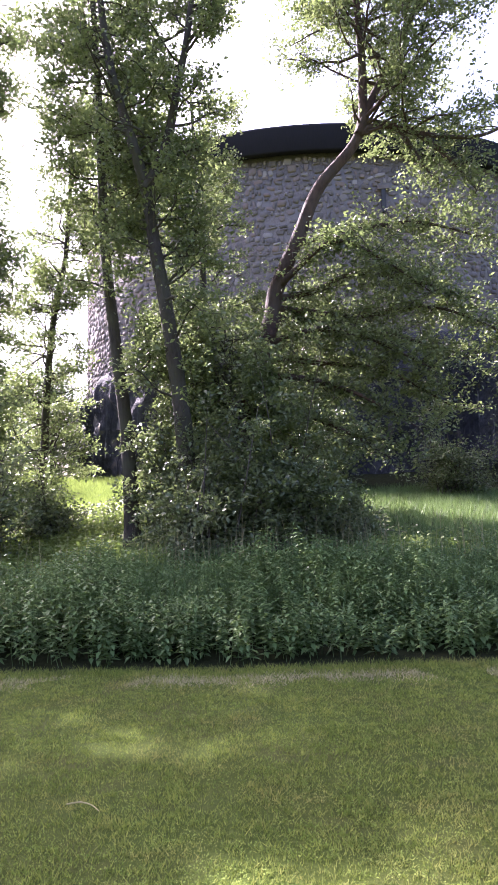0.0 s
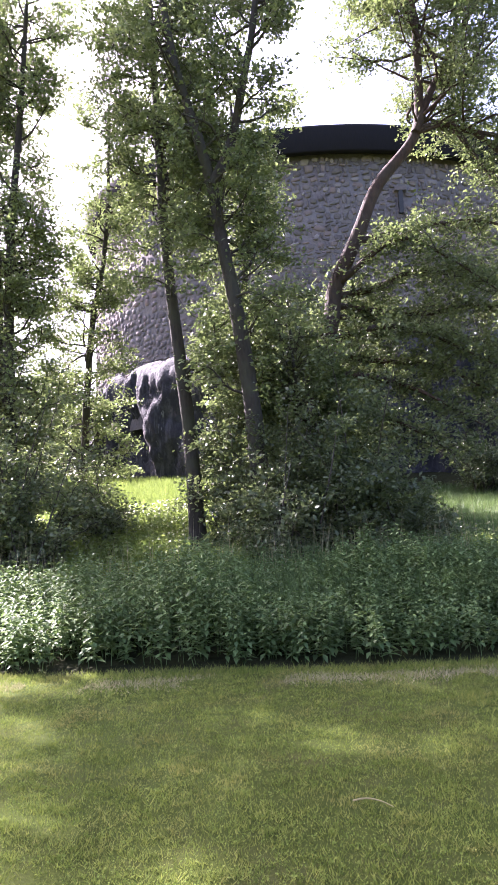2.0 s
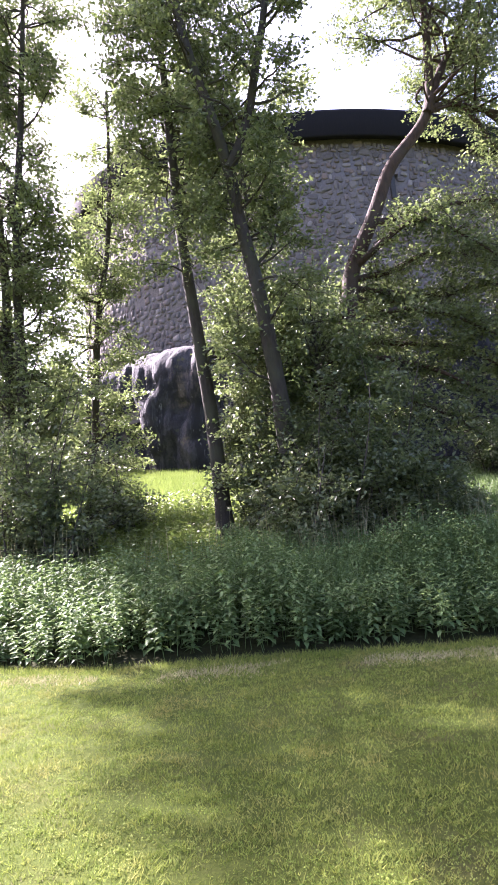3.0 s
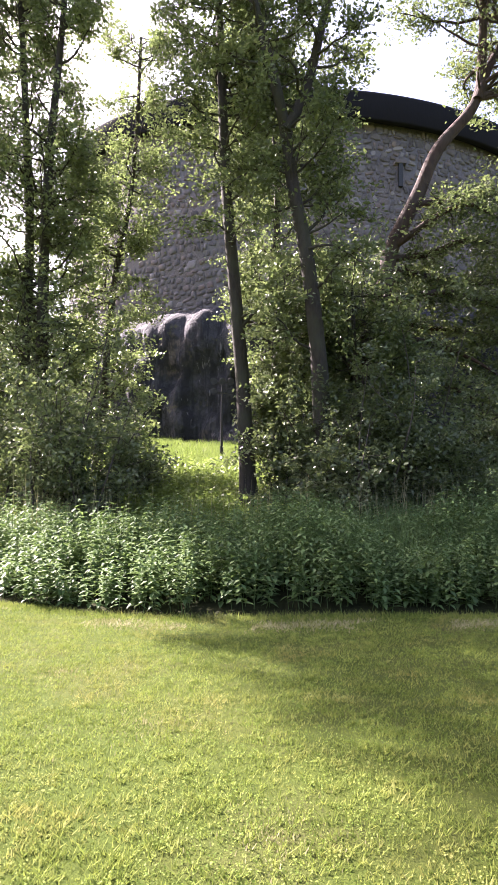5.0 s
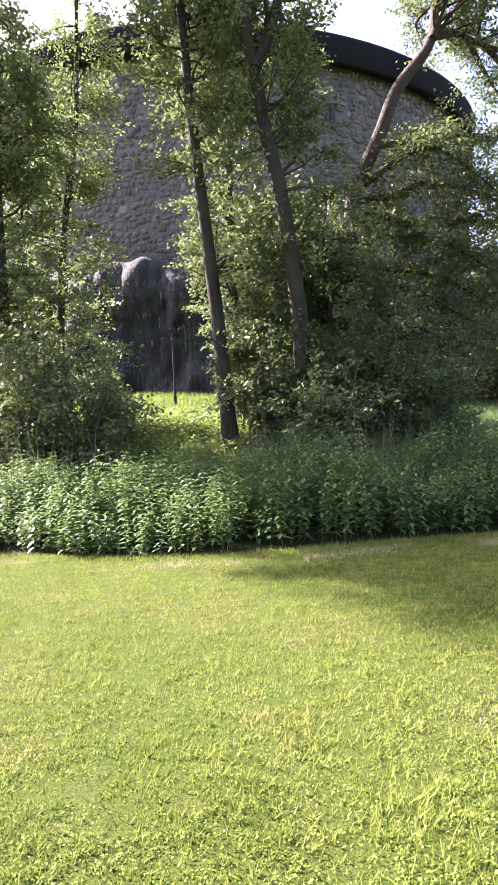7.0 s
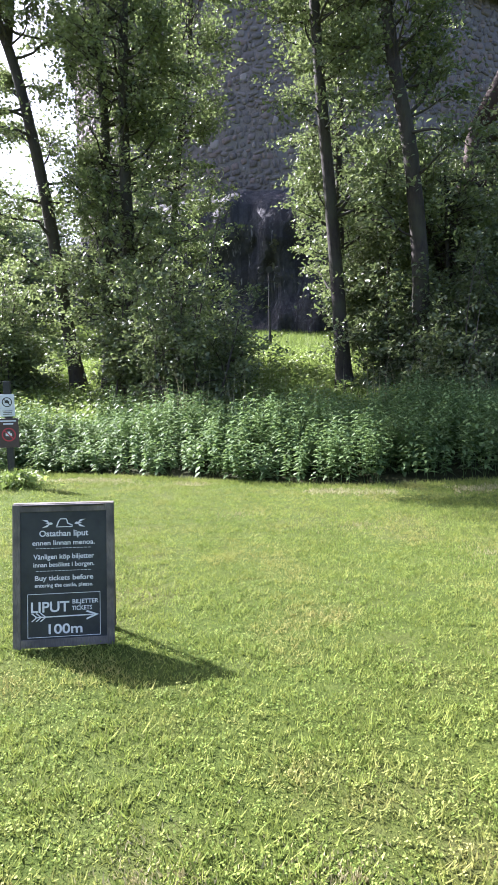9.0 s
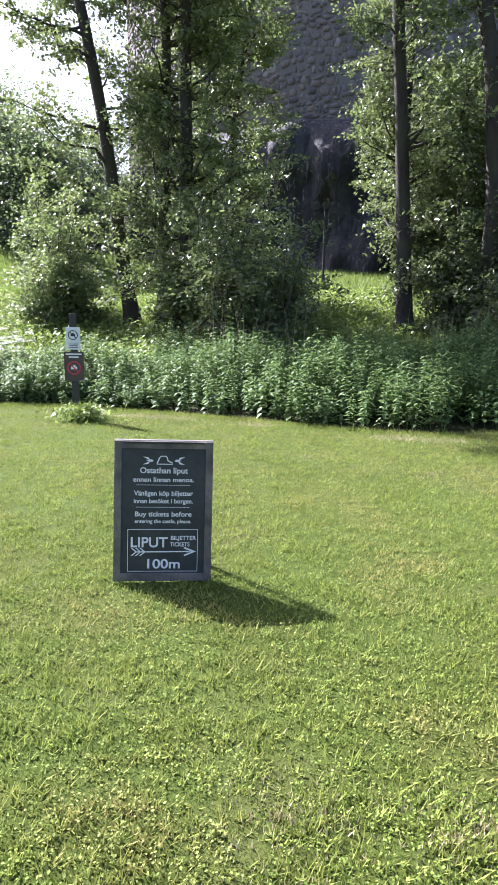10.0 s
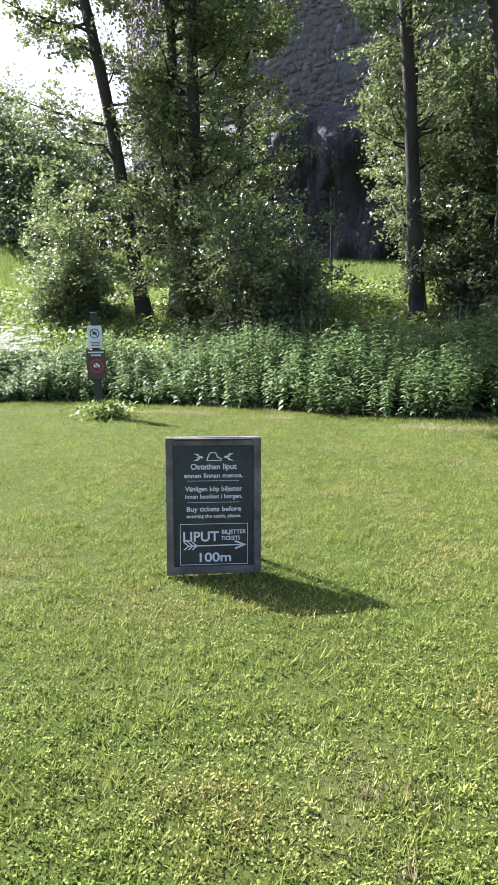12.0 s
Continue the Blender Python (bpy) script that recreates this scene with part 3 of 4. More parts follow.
# ---- far trees ----
def far_tree(x, y, h, w, n, mat=None, label="distant leafy tree beyond the meadow"):
    z0 = g(x, y)
    ob = thing("far_tree", (x, y, z0), label, "tree", "distant trees")
    inv = Matrix.Translation((-x, -y, -z0))
    tb, spots = Tubes(7), []
    trunk_line = smooth_line([(x, y, z0 - 0.3), (x + 0.2, y, z0 + h * 0.4), (x - 0.1, y, z0 + h * 0.9)], 0.8)
    tb.add(trunk_line, np.linspace(0.28, 0.05, len(trunk_line)))
    for _ in range(60):
        i = rng.integers(1, len(trunk_line))
        az = rng.uniform(0, 2 * np.pi)
        b = wander(trunk_line[i], (math.cos(az), math.sin(az), rng.uniform(0.0, 0.7)), w * rng.uniform(0.5, 1.1), 5, 0.25)
        tb.add(b, np.linspace(0.06, 0.02, len(b)))
        spots += [q + rng.normal(size=3) * 0.4 for q in b[1:] for _ in range(3)]
    spots = np.array(spots)
    sp = spots[rng.integers(0, len(spots), n)] + rng.normal(size=(n, 3)) * 0.5
    sp[:, 2] = np.maximum(sp[:, 2], z0 + 0.1)
    v, f = leaf_mesh(sp, 0.23)
    for o in (tb.make("trunk", BARK, ob), tagged(sheet("crown", v, f, mat or LEAF_FAR, ob), kind="stuff")):
        o.matrix_parent_inverse = inv


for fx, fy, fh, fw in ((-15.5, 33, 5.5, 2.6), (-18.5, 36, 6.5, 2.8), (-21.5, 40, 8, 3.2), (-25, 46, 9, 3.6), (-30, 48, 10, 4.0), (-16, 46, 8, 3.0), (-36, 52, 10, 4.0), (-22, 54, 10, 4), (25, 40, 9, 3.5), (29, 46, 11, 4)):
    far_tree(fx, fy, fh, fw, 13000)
# The last tree, at x 2.2, is added behind the others to shade the grass.
for fx, fy, fh, fw in ((12.6, 27, 5.5, 2.2), (15.5, 29.5, 8.0, 2.6), (18.5, 31, 9.0, 3.0), (15.0, 24.5, 4.5, 2.0), (2.2, 29.0, 8.5, 3.0)):
    far_tree(fx, fy, fh, fw, 14000, LEAF_ALDER, "bushy tree on the slope below the castle; the middle one is added for shade")


# ---- grasses and nettles ----
def blades(name, xy, height, width, mat, label, category, bend=0.5, tufty=0.0):
    """Blades of one triangle each."""
    n = len(xy)
    z = ground_z(xy[:, 0], xy[:, 1])
    az = rng.uniform(0, 2 * np.pi, n)
    d = np.stack([np.cos(az), np.sin(az), np.zeros(n)], -1)
    ax2 = rng.uniform(0, 2 * np.pi, n)
    lean = np.stack([np.cos(ax2), np.sin(ax2), np.zeros(n)], -1) * (rng.uniform(0.1, 1.0, n) * bend)[:, None]
    h = (height * rng.uniform(0.5, 1.3, n))[:, None]
    if tufty:
        x, y = xy[:, 0], xy[:, 1]
        cell = np.sin(np.floor(x / 0.05 + 0.3 * np.sin(7 * y)) * 12.9898 + np.floor(y / 0.05 + 0.3 * np.sin(9 * x)) * 78.233) * 43758.5453
        lump = 1.2 * (cell - np.floor(cell)) - 0.6 + 1.3 * np.array([noise.noise(Vector((a * 3.1, b * 3.1, 5.0))) + 0.6 * noise.noise(Vector((a * 9.0, b * 9.0, 2.0))) for a, b in zip(x.tolist(), y.tolist())])
        lump = np.clip(lump, -1.5, 1.6)
        h = h * (1 + tufty * lump)[:, None]
    w = (width * rng.uniform(0.6, 1.3, n))[:, None]
    p = np.stack([xy[:, 0], xy[:, 1], z - 0.004], -1)
    v = np.stack([p - d * w / 2, p + d * w / 2, p + (lean + [0, 0, 1]) * h], 1).reshape(-1, 3)
    f = np.arange(3 * n).reshape(-1, 3)
    return tagged(sheet(name, v, f, mat), label, category, kind="stuff")


def scatter(n, x0, x1, y0, y1):
    return np.stack([rng.uniform(x0, x1, n), rng.uniform(y0, y1, n)], -1)


depth = rng.uniform(0, 1, 620000)
lawn = np.stack([rng.uniform(0, 1, 620000), 0.25 + 11.2 * depth ** 1.6], -1)
lawn[:, 0] = np.interp(lawn[:, 1], [0.25, 11.5], [-9.4, -13.5]) + lawn[:, 0] * np.interp(lawn[:, 1], [0.25, 11.5], [10.6, 18.5])
tufts = lawn[:26000] + 0.0
own = rng.integers(0, len(tufts), 300000)
lawn[26000:326000] = tufts[own] + rng.normal(size=(300000, 2)) * np.array([0.045, 0.025])
lawn = lawn[lawn[:, 1] < edge_y(lawn[:, 0]) + rng.normal(size=len(lawn)) * 0.12]
blades("lawn_grass", lawn, 0.031, 0.0085, BLADE, "short sunlit mown grass with dry patches", "grass", 1.5, 0.6)
clover = lawn[rng.integers(0, len(lawn), 230000)] + rng.normal(size=(230000, 2)) * 0.02
clover = clover[[noise.noise(Vector((a * 2.2, b * 2.2, 1.0))) + 0.5 * noise.noise(Vector((a * 8.0, b * 8.0, 4.0))) > -0.22 for a, b in clover.tolist()]]
lv, lf = leaf_mesh(np.column_stack([clover, ground_z(clover[:, 0], clover[:, 1]) + rng.uniform(0.008, 0.034, len(clover))]), 0.013, 0.9, 0.75, 0.2)
tagged(sheet("clover", lv, lf, CLOVER), "clover and small broad-leaved weeds in the mown lawn", "clover", kind="stuff")
around = np.concatenate([scatter(90000, -16, 8, -7, 0.3), scatter(35000, -20, -9.4, 0.2, 11), scatter(35000, 1, 12, 0.2, 9)])
around = around[around[:, 1] < edge_y(around[:, 0])]
left_of = np.interp(around[:, 1], [0.25, 11.5], [-9.4, -13.5])
right_of = left_of + np.interp(around[:, 1], [0.25, 11.5], [10.6, 18.5])
around = around[(around[:, 1] < 0.25) | (around[:, 0] < left_of) | (around[:, 0] > right_of)]
blades("lawn_grass", around, 0.024, 0.011, BLADE, "short mown grass round the walk", "grass", 0.85, 0.5)
edge = scatter(26000, -14, 6, 0, 1)
edge[:, 1] = edge_y(edge[:, 0]) + rng.normal(size=len(edge)) * 0.12
blades("verge_grass", edge, 0.06, 0.008, BLADE, "longer grass along the edge of the lawn", "grass", 0.9)
strip = scatter(15000, -12, 4, 0, 1)
strip[:, 1] = edge_y(strip[:, 0]) - 0.42 + rng.normal(size=len(strip)) * 0.16
strip = strip[[noise.noise(Vector((a * 0.9, b * 0.9, 7.0))) > -0.05 for a, b in strip.tolist()]]
blades("grass_clippings", strip, 0.036, 0.014, STRAW, "pale dry clippings raked along the edge of the lawn", "clippings", 1.6)
mead = np.concatenate([scatter(75000, -8, 8, 13, 34), scatter(36000, -22, -8, 11.5, 30), scatter(20000, -40, -14, 20, 46), scatter(45000, -19, -5, 24, 40)])
# Bright grass is left out on the right, where the slope should look shaded.
mead = mead[(mead[:, 1] > edge_y(mead[:, 0]) + 0.8) & ((mead[:, 0] < 1.0) | (mead[:, 1] < 15.6))]
blades("meadow_grass", mead, 0.30, 0.03, MEADOW, "tall bright meadow grass on the slope", "grass", 0.7)


cover = np.concatenate([scatter(30000, -8, 8, 12.2, 24), scatter(12000, -16, -8, 13.0, 24)])
# The same gap on the right, to darken the shaded slope.
cover = cover[(cover[:, 0] < 1.0) | (cover[:, 1] < 15.6)]
cover = cover[[noise.noise(Vector((a * 0.5, b * 0.5, 9.0))) > -0.25 for a, b in cover]]
cv, cf = leaf_mesh(np.column_stack([cover, ground_z(cover[:, 0], cover[:, 1]) + rng.uniform(0.08, 0.42, len(cover))]), 0.11, 1.2, 0.8, 0.2)
tagged(sheet("ground_cover", cv, cf, MEADOW), "low broad-leaved plants covering the bank below the trees", "plants", kind="stuff")


def nettles(n):
    x = rng.uniform(-12.5, 6.5, n)
    y = edge_y(x) + 0.25 + rng.uniform(0, 1, n) ** 0.8 * np.where(x < -9, 2.2, 3.6)
    patch = np.array([noise.noise(Vector((a * 0.6, b * 0.6, 3.0))) for a, b in zip(x, y)])
    h = (0.76 + 0.7 * patch) * rng.uniform(0.55, 1.3, n) * np.interp(x, [-12.5, -9.5, 0.5, 2.0], [0.5, 0.9, 1.0, 0.9])
    tops, centres, axes, sizes = Tubes(3), [], [], []
    for i in range(n):
        foot = np.array([x[i], y[i], float(ground_z(x[i], y[i])) - 0.03])
        tip = foot + np.array([rng.normal() * 0.09, rng.normal() * 0.09 - 0.03, h[i]])
        tops.add(np.array([foot, (foot + tip) / 2 + rng.normal(size=3) * 0.015, tip]), [0.005, 0.004, 0.002])
        turn = rng.uniform(0, np.pi)
        for k, f in enumerate(np.linspace(0.22, 1.0, 11)):
            size = (0.14 * (1.05 - 0.55 * f) + 0.02) * rng.uniform(0.8, 1.2)
            for s in (0, np.pi):
                az = turn + (k % 2) * np.pi / 2 + s + rng.normal() * 0.2
                centres.append(foot + (tip - foot) * f)
                axes.append((math.cos(az), math.sin(az), rng.uniform(-0.55, 0.25)))
                sizes.append(size)
    c, ax, sz = np.array(centres), np.array(axes), np.array(sizes)[:, None]
    ax /= np.linalg.norm(ax, axis=1)[:, None]
    side = np.cross(ax, [0, 0, 1.0])
    side /= np.linalg.norm(side, axis=1)[:, None]
    up = np.cross(side, ax)
    m = c + ax * sz * 0.4
    v = np.stack([c, m + side * sz * 0.24 + up * sz * 0.07, c + ax * sz - up * sz * 0.12, m - side * sz * 0.24 + up * sz * 0.07], 1)
    i = np.arange(len(c))[:, None] * 4
    f = np.concatenate([i + [[0, 1, 2]], i + [[0, 2, 3]]])
    ob = tagged(sheet("nettles", v.reshape(-1, 3), f, NETTLE), "dense bed of tall green nettles along the lawn", "nettles", kind="stuff")
    tops.make("stalks", NETTLE, ob)


nettles(4000)
reeds = np.concatenate([scatter(260, -1.5, 5, 11.6, 13.2), scatter(120, -8, -2, 11.8, 13.0)])
blades("dry_stalks", reeds, 1.25, 0.014, STRAW, "thin dry grass stalks standing above the nettles", "grass", 0.25)
rough_g = scatter(9000, -3, 6.5, 9.6, 13.4)
shade_g = scatter(26000, 0.8, 9, 15.2, 27)
# The darker nettle colour here stands in for shade on the slope.
blades("rank_grass", shade_g, 0.30, 0.022, NETTLE, "rank grass at the foot of the cliff, coloured dark to stand for shade", "grass", 0.8)
blades("rank_grass", rough_g, 0.75, 0.016, NETTLE, "rank green grass among the nettles", "grass", 0.6)


def clump(name, x, y, r, n, h, w, mat, label, category):
    a, f = rng.uniform(0, 2 * np.pi, n), np.abs(rng.normal(size=n)) * r
    return blades(name, np.stack([x + f * np.cos(a), y + f * np.sin(a)], -1), h, w, mat, label, category, 0.8)


POST = (-9.86, 9.6)
clump("grass_tuft", POST[0] + 0.05, POST[1] - 0.1, 0.17, 420, 0.26, 0.016, MEADOW, "tuft of uncut grass round the sign post", "grass")
tuft_at = rng.normal(size=(420, 2)) * 0.2 + [POST[0] + 0.08, POST[1] - 0.1]
tuft_z = ground_z(tuft_at[:, 0], tuft_at[:, 1]) + rng.uniform(0.03, 0.22, 420)
tv, tf = leaf_mesh(np.column_stack([tuft_at, tuft_z]), 0.10, 0.9, 0.5, 0.2)
tagged(sheet("weeds", tv, tf, MEADOW), "low leafy weeds left uncut round the sign post", "weeds", kind="stuff")

for cx, cy, cr, cn in ((-6.75, 1.22, 0.08, 110), (-6.9, 1.18, 0.12, 120), (-7.45, 1.29, 0.16, 130), (-7.39, 0.95, 0.10, 110), (-7.3, 1.3, 0.10, 90), (-3.9, 3.1, 0.2, 120), (-4.6, 4.6, 0.25, 120), (-3.4, 2.4, 0.15, 80), (-5.4, 5.9, 0.3, 120), (-6.6, 6.7, 0.3, 120)):
    clump("grass_clippings", cx, cy, cr * 1.25, cn * 3, 0.028, 0.009, STRAW, "scattered dry clippings lying on the mown lawn", "clippings")


def fallen_twig(x, y):
    ob = thing("fallen_twig", (x, y, 0.0), "thin pale twig fallen on the lawn", "twig")
    tb = Tubes(5)
    ln = smooth_line([(-0.13, 0.03, 0.045), (-0.04, 0.035, 0.055), (0.05, 0.0, 0.05), (0.12, -0.07, 0.04)], 0.03)
    tb.add(ln, np.linspace(0.006, 0.003, len(ln)))
    tb.make("stick", STRAW, ob)


fallen_twig(-0.74, 4.17)


def cow_parsley(x, y, r, n):
    """White umbels on thin stalks."""
    pts = np.stack([x + rng.normal(size=n) * r, y + rng.normal(size=n) * r * 1.6], -1)
    z = ground_z(pts[:, 0], pts[:, 1])
    st, tops = Tubes(3), []
    for (px, py), pz in zip(pts, z):
        h = rng.uniform(0.5, 0.85)
        tip = np.array([px + rng.normal() * 0.06, py + rng.normal() * 0.06, pz + h])
        st.add(np.array([[px, py, pz - 0.02], (np.array([px, py, pz]) + tip) / 2, tip]), [0.004, 0.003, 0.002])
        tops.append(tip + rng.normal(size=(40, 3)) * np.array([0.05, 0.05, 0.012]))
    v, f = leaf_mesh(np.concatenate(tops), 0.022, 1.5, 0.9, 0.1)
    ob = tagged(sheet("cow_parsley", v, f, UMBEL), "white-flowering cow parsley at the edge of the meadow", "flowers", kind="stuff")
    tagged(st.make("stalk_mass", NETTLE, ob), kind="stuff")


cow_parsley(-12.6, 13.2, 0.45, 150)

# ---- floodlight ----
def floodlight(x, y, h):
    z = g(x, y)
    ob = thing("floodlight_pole", (x, y, z), "black steel pole with a cluster of round floodlights", "floodlight")
    bm = bmesh.new()
    rod(bm, (0, 0, -0.3), (0, 0, h), 0.055, 0.04)
    rod(bm, (0, 0, 0), (0, 0, 0.5), 0.08)
    part("pole", bm, BLACK_STEEL, ob)
    for z1 in (h - 0.55, h - 0.12):
        bm = bmesh.new()
        box(bm, (-0.42, -0.03, z1 - 0.03), (0.42, 0.03, z1 + 0.03), 0.008)
        part("crossbar", bm, BLACK_STEEL, ob)
        for x1 in (-0.36, 0.0, 0.36):
            if x1 == 0.0 and z1 < h - 0.3:
                continue
            bm = bmesh.new()
            rod(bm, (x1, 0.16, z1 + 0.02), (x1, -0.10, z1 + 0.05), 0.09, 0.155, 18)
            head = part("lamp_head", bm, BLACK_STEEL, ob)
            bm = bmesh.new()
            rod(bm, (x1, -0.101, z1 + 0.05), (x1, -0.112, z1 + 0.05), 0.135, 0.13, 18)
            part("lens", bm, LENS_GLASS, head, "pale glass lens")


floodlight(-3.16, 27.4, 3.35)


# ---- flat writing ----
def words(name, text, size, mat, parent, m, label="", width=None):
    cu = bpy.data.curves.new(name, "FONT")
    cu.body, cu.size, cu.align_x, cu.extrude = text, size, "CENTER", 0.0008
    cu.offset = 0.018 * size
    tmp = bpy.data.objects.new(name, cu)
    scene.collection.objects.link(tmp)
    bpy.context.view_layer.update()
    me = bpy.data.meshes.new_from_object(tmp)
    bpy.data.objects.remove(tmp)
    if width:
        xs = [v.co.x for v in me.vertices]
        me.transform(Matrix.Diagonal((width / (max(xs) - min(xs)), 1, 1, 1)))
    me.materials.append(mat)
    ob = new(name, me)
    ob.parent = parent
    ob.matrix_basis = m
    return tagged(ob, label)


# ---- ticket board ----
SIGN = (-7.985, 3.17, 0.0)
SIGN_TURN = 3.0


def ticket_board():
    W, H, TILT_B = 0.60, 0.87, 7.5
    ob = thing("ticket_board", (SIGN[0], SIGN[1], 0.0), "black A-frame chalkboard with a grey wooden frame on the lawn", "sign board")
    ob.matrix_world = pose(SIGN[0], SIGN[1], 0.004, 0, 1.6, SIGN_TURN) @ Matrix.Diagonal((0.982, 0.982, 0.982, 1))
    lean = pose(0, 0, 0, -TILT_B, 0, 0)

    def panel(name, tilt_m, front):
        bm = bmesh.new()
        if front:
            box(bm, (-W / 2 + 0.03, 0.008, 0.05), (W / 2 - 0.03, 0.018, H - 0.03))
            b = part(name, bm, BOARD, ob, "black chalkboard panel")
        else:
            box(bm, (-W / 2 + 0.046, 0.004, 0.20), (W / 2 - 0.046, 0.022, 0.235), 0.003)
            b = part(name, bm, FRAME_WOOD, ob, "open wooden prop frame")
        b.matrix_basis = tilt_m
        for nm, lo, hi in (("frame_rail", (-W / 2 + 0.045, 0, H - 0.045), (W / 2 - 0.045, 0.026, H)),
                           ("frame_rail", (-W / 2 + 0.045, 0, 0.006), (W / 2 - 0.045, 0.026, 0.055)),
                           ("frame_stile", (-W / 2, 0, 0), (-W / 2 + 0.045, 0.026, H)),
                           ("frame_stile", (W / 2 - 0.045, 0, 0), (W / 2, 0.026, H))):
            bm = bmesh.new()
            box(bm, lo, hi, 0.003)
            part(nm, bm, FRAME_WOOD, b)
        return b

    face = panel("front_panel", lean, True)
    panel("rear_prop", pose(0, 2 * H * math.sin(radians(TILT_B)) + 0.03, 0, TILT_B, 0, 0), False)
    bm = bmesh.new()
    rod(bm, (-W / 2 + 0.06, H * math.sin(radians(TILT_B)) - 0.005, H * 0.985), (W / 2 - 0.06, H * math.sin(radians(TILT_B)) - 0.005, H * 0.985), 0.006)
    part("hinge", bm, BLACK_STEEL, ob)

    def on(x, z):
        return pose(x, 0.0065, z, 90, 0, 0)

    for text, size, z, w in (("Ostathan liput", 0.05, 0.675, 0.29), ("ennen linnan menoa.", 0.04, 0.622, 0.37),
                             ("Vänligen köp biljetter", 0.042, 0.537, 0.36), ("innan besöket i borgen.", 0.038, 0.490, 0.36),
                             ("Buy tickets before", 0.042, 0.408, 0.345), ("entering the castle, please.", 0.032, 0.367, 0.345)):
        words("lettering", text, size, CHALK, face, on(0.0, z), "white hand-painted lettering", w)
    words("lettering", "LIPUT", 0.088, CHALK, face, on(-0.085, 0.217), "white hand-painted lettering", 0.225)
    words("lettering", "BILJETTER", 0.036, CHALK, face, on(0.125, 0.262), "white hand-painted lettering", 0.155)
    words("lettering", "TICKETS", 0.036, CHALK, face, on(0.105, 0.222), "white hand-painted lettering", 0.12)
    words("lettering", "100m", 0.082, CHALK, face, on(0.0, 0.085), "white hand-painted lettering", 0.20)

    def strip(name, lo, hi):
        bm = bmesh.new()
        box(bm, (lo[0], 0.0062, lo[1]), (hi[0], 0.0078, hi[1]))
        part(name, bm, CHALK, face)

    for z in (0.600, 0.463):
        for k in range(15):
            strip("dash", (-0.165 + k * 0.022, z), (-0.149 + k * 0.022, z + 0.003))
    for lo, hi in (((-0.215, 0.325), (0.215, 0.328)), ((-0.215, 0.065), (0.215, 0.068)), ((-0.215, 0.065), (-0.212, 0.328)), ((0.212, 0.065), (0.215, 0.328))):
        strip("border_line", lo, hi)

    def shape(name, pts):
        bm = bmesh.new()
        bm.faces.new([bm.verts.new((x, 0.0066, z)) for x, z in pts])
        r = bmesh.ops.extrude_face_region(bm, geom=bm.faces[:])
        bmesh.ops.translate(bm, vec=(0, 0.0014, 0), verts=[v for v in r["geom"] if isinstance(v, bmesh.types.BMVert)])
        bmesh.ops.recalc_face_normals(bm, faces=bm.faces[:])
        part(name, bm, CHALK, face)

    shape("arrow_shaft", [(-0.17, 0.183), (0.17, 0.186), (0.17, 0.193), (-0.17, 0.190)])
    shape("arrow_point", [(0.205, 0.190), (0.135, 0.217), (0.128, 0.209), (0.178, 0.190), (0.128, 0.168), (0.135, 0.160)])
    for k in range(3):
        for s in (1, -1):
            x0 = -0.195 + 0.026 * k
            shape("arrow_feather", [(x0, 0.187 + s * 0.024), (x0 + 0.008, 0.187 + s * 0.026), (x0 + 0.034, 0.187 + s * 0.004), (x0 + 0.026, 0.187 + s * 0.002)][::s])
    # a small castle outline between two sprigs
    shape("castle_mark", [(-0.045, 0.735), (-0.038, 0.735), (-0.022, 0.772), (-0.026, 0.776), (-0.034, 0.765)])
    shape("castle_mark", [(-0.026, 0.772), (-0.022, 0.782), (0.016, 0.782), (0.020, 0.772), (0.014, 0.772), (0.012, 0.776), (-0.018, 0.776), (-0.020, 0.772)])
    shape("castle_mark", [(0.016, 0.772), (0.022, 0.772), (0.026, 0.755), (0.055, 0.740), (0.052, 0.735), (0.020, 0.750)])
    shape("castle_mark", [(-0.045, 0.728), (0.052, 0.728), (0.052, 0.733), (-0.045, 0.733)])
    for s in (1, -1):
        for dx, dz, w in ((0.075, 0.752, 0.012), (0.095, 0.765, 0.010), (0.095, 0.738, 0.010)):
            pts = [(s * (dx - 0.012), 0.75), (s * dx, dz + w * 0.7), (s * (dx + 0.034), dz + (dz - 0.752) * 0.8), (s * dx, dz - w * 0.7)]
            shape("sprig_leaf", pts[::s])


ticket_board()


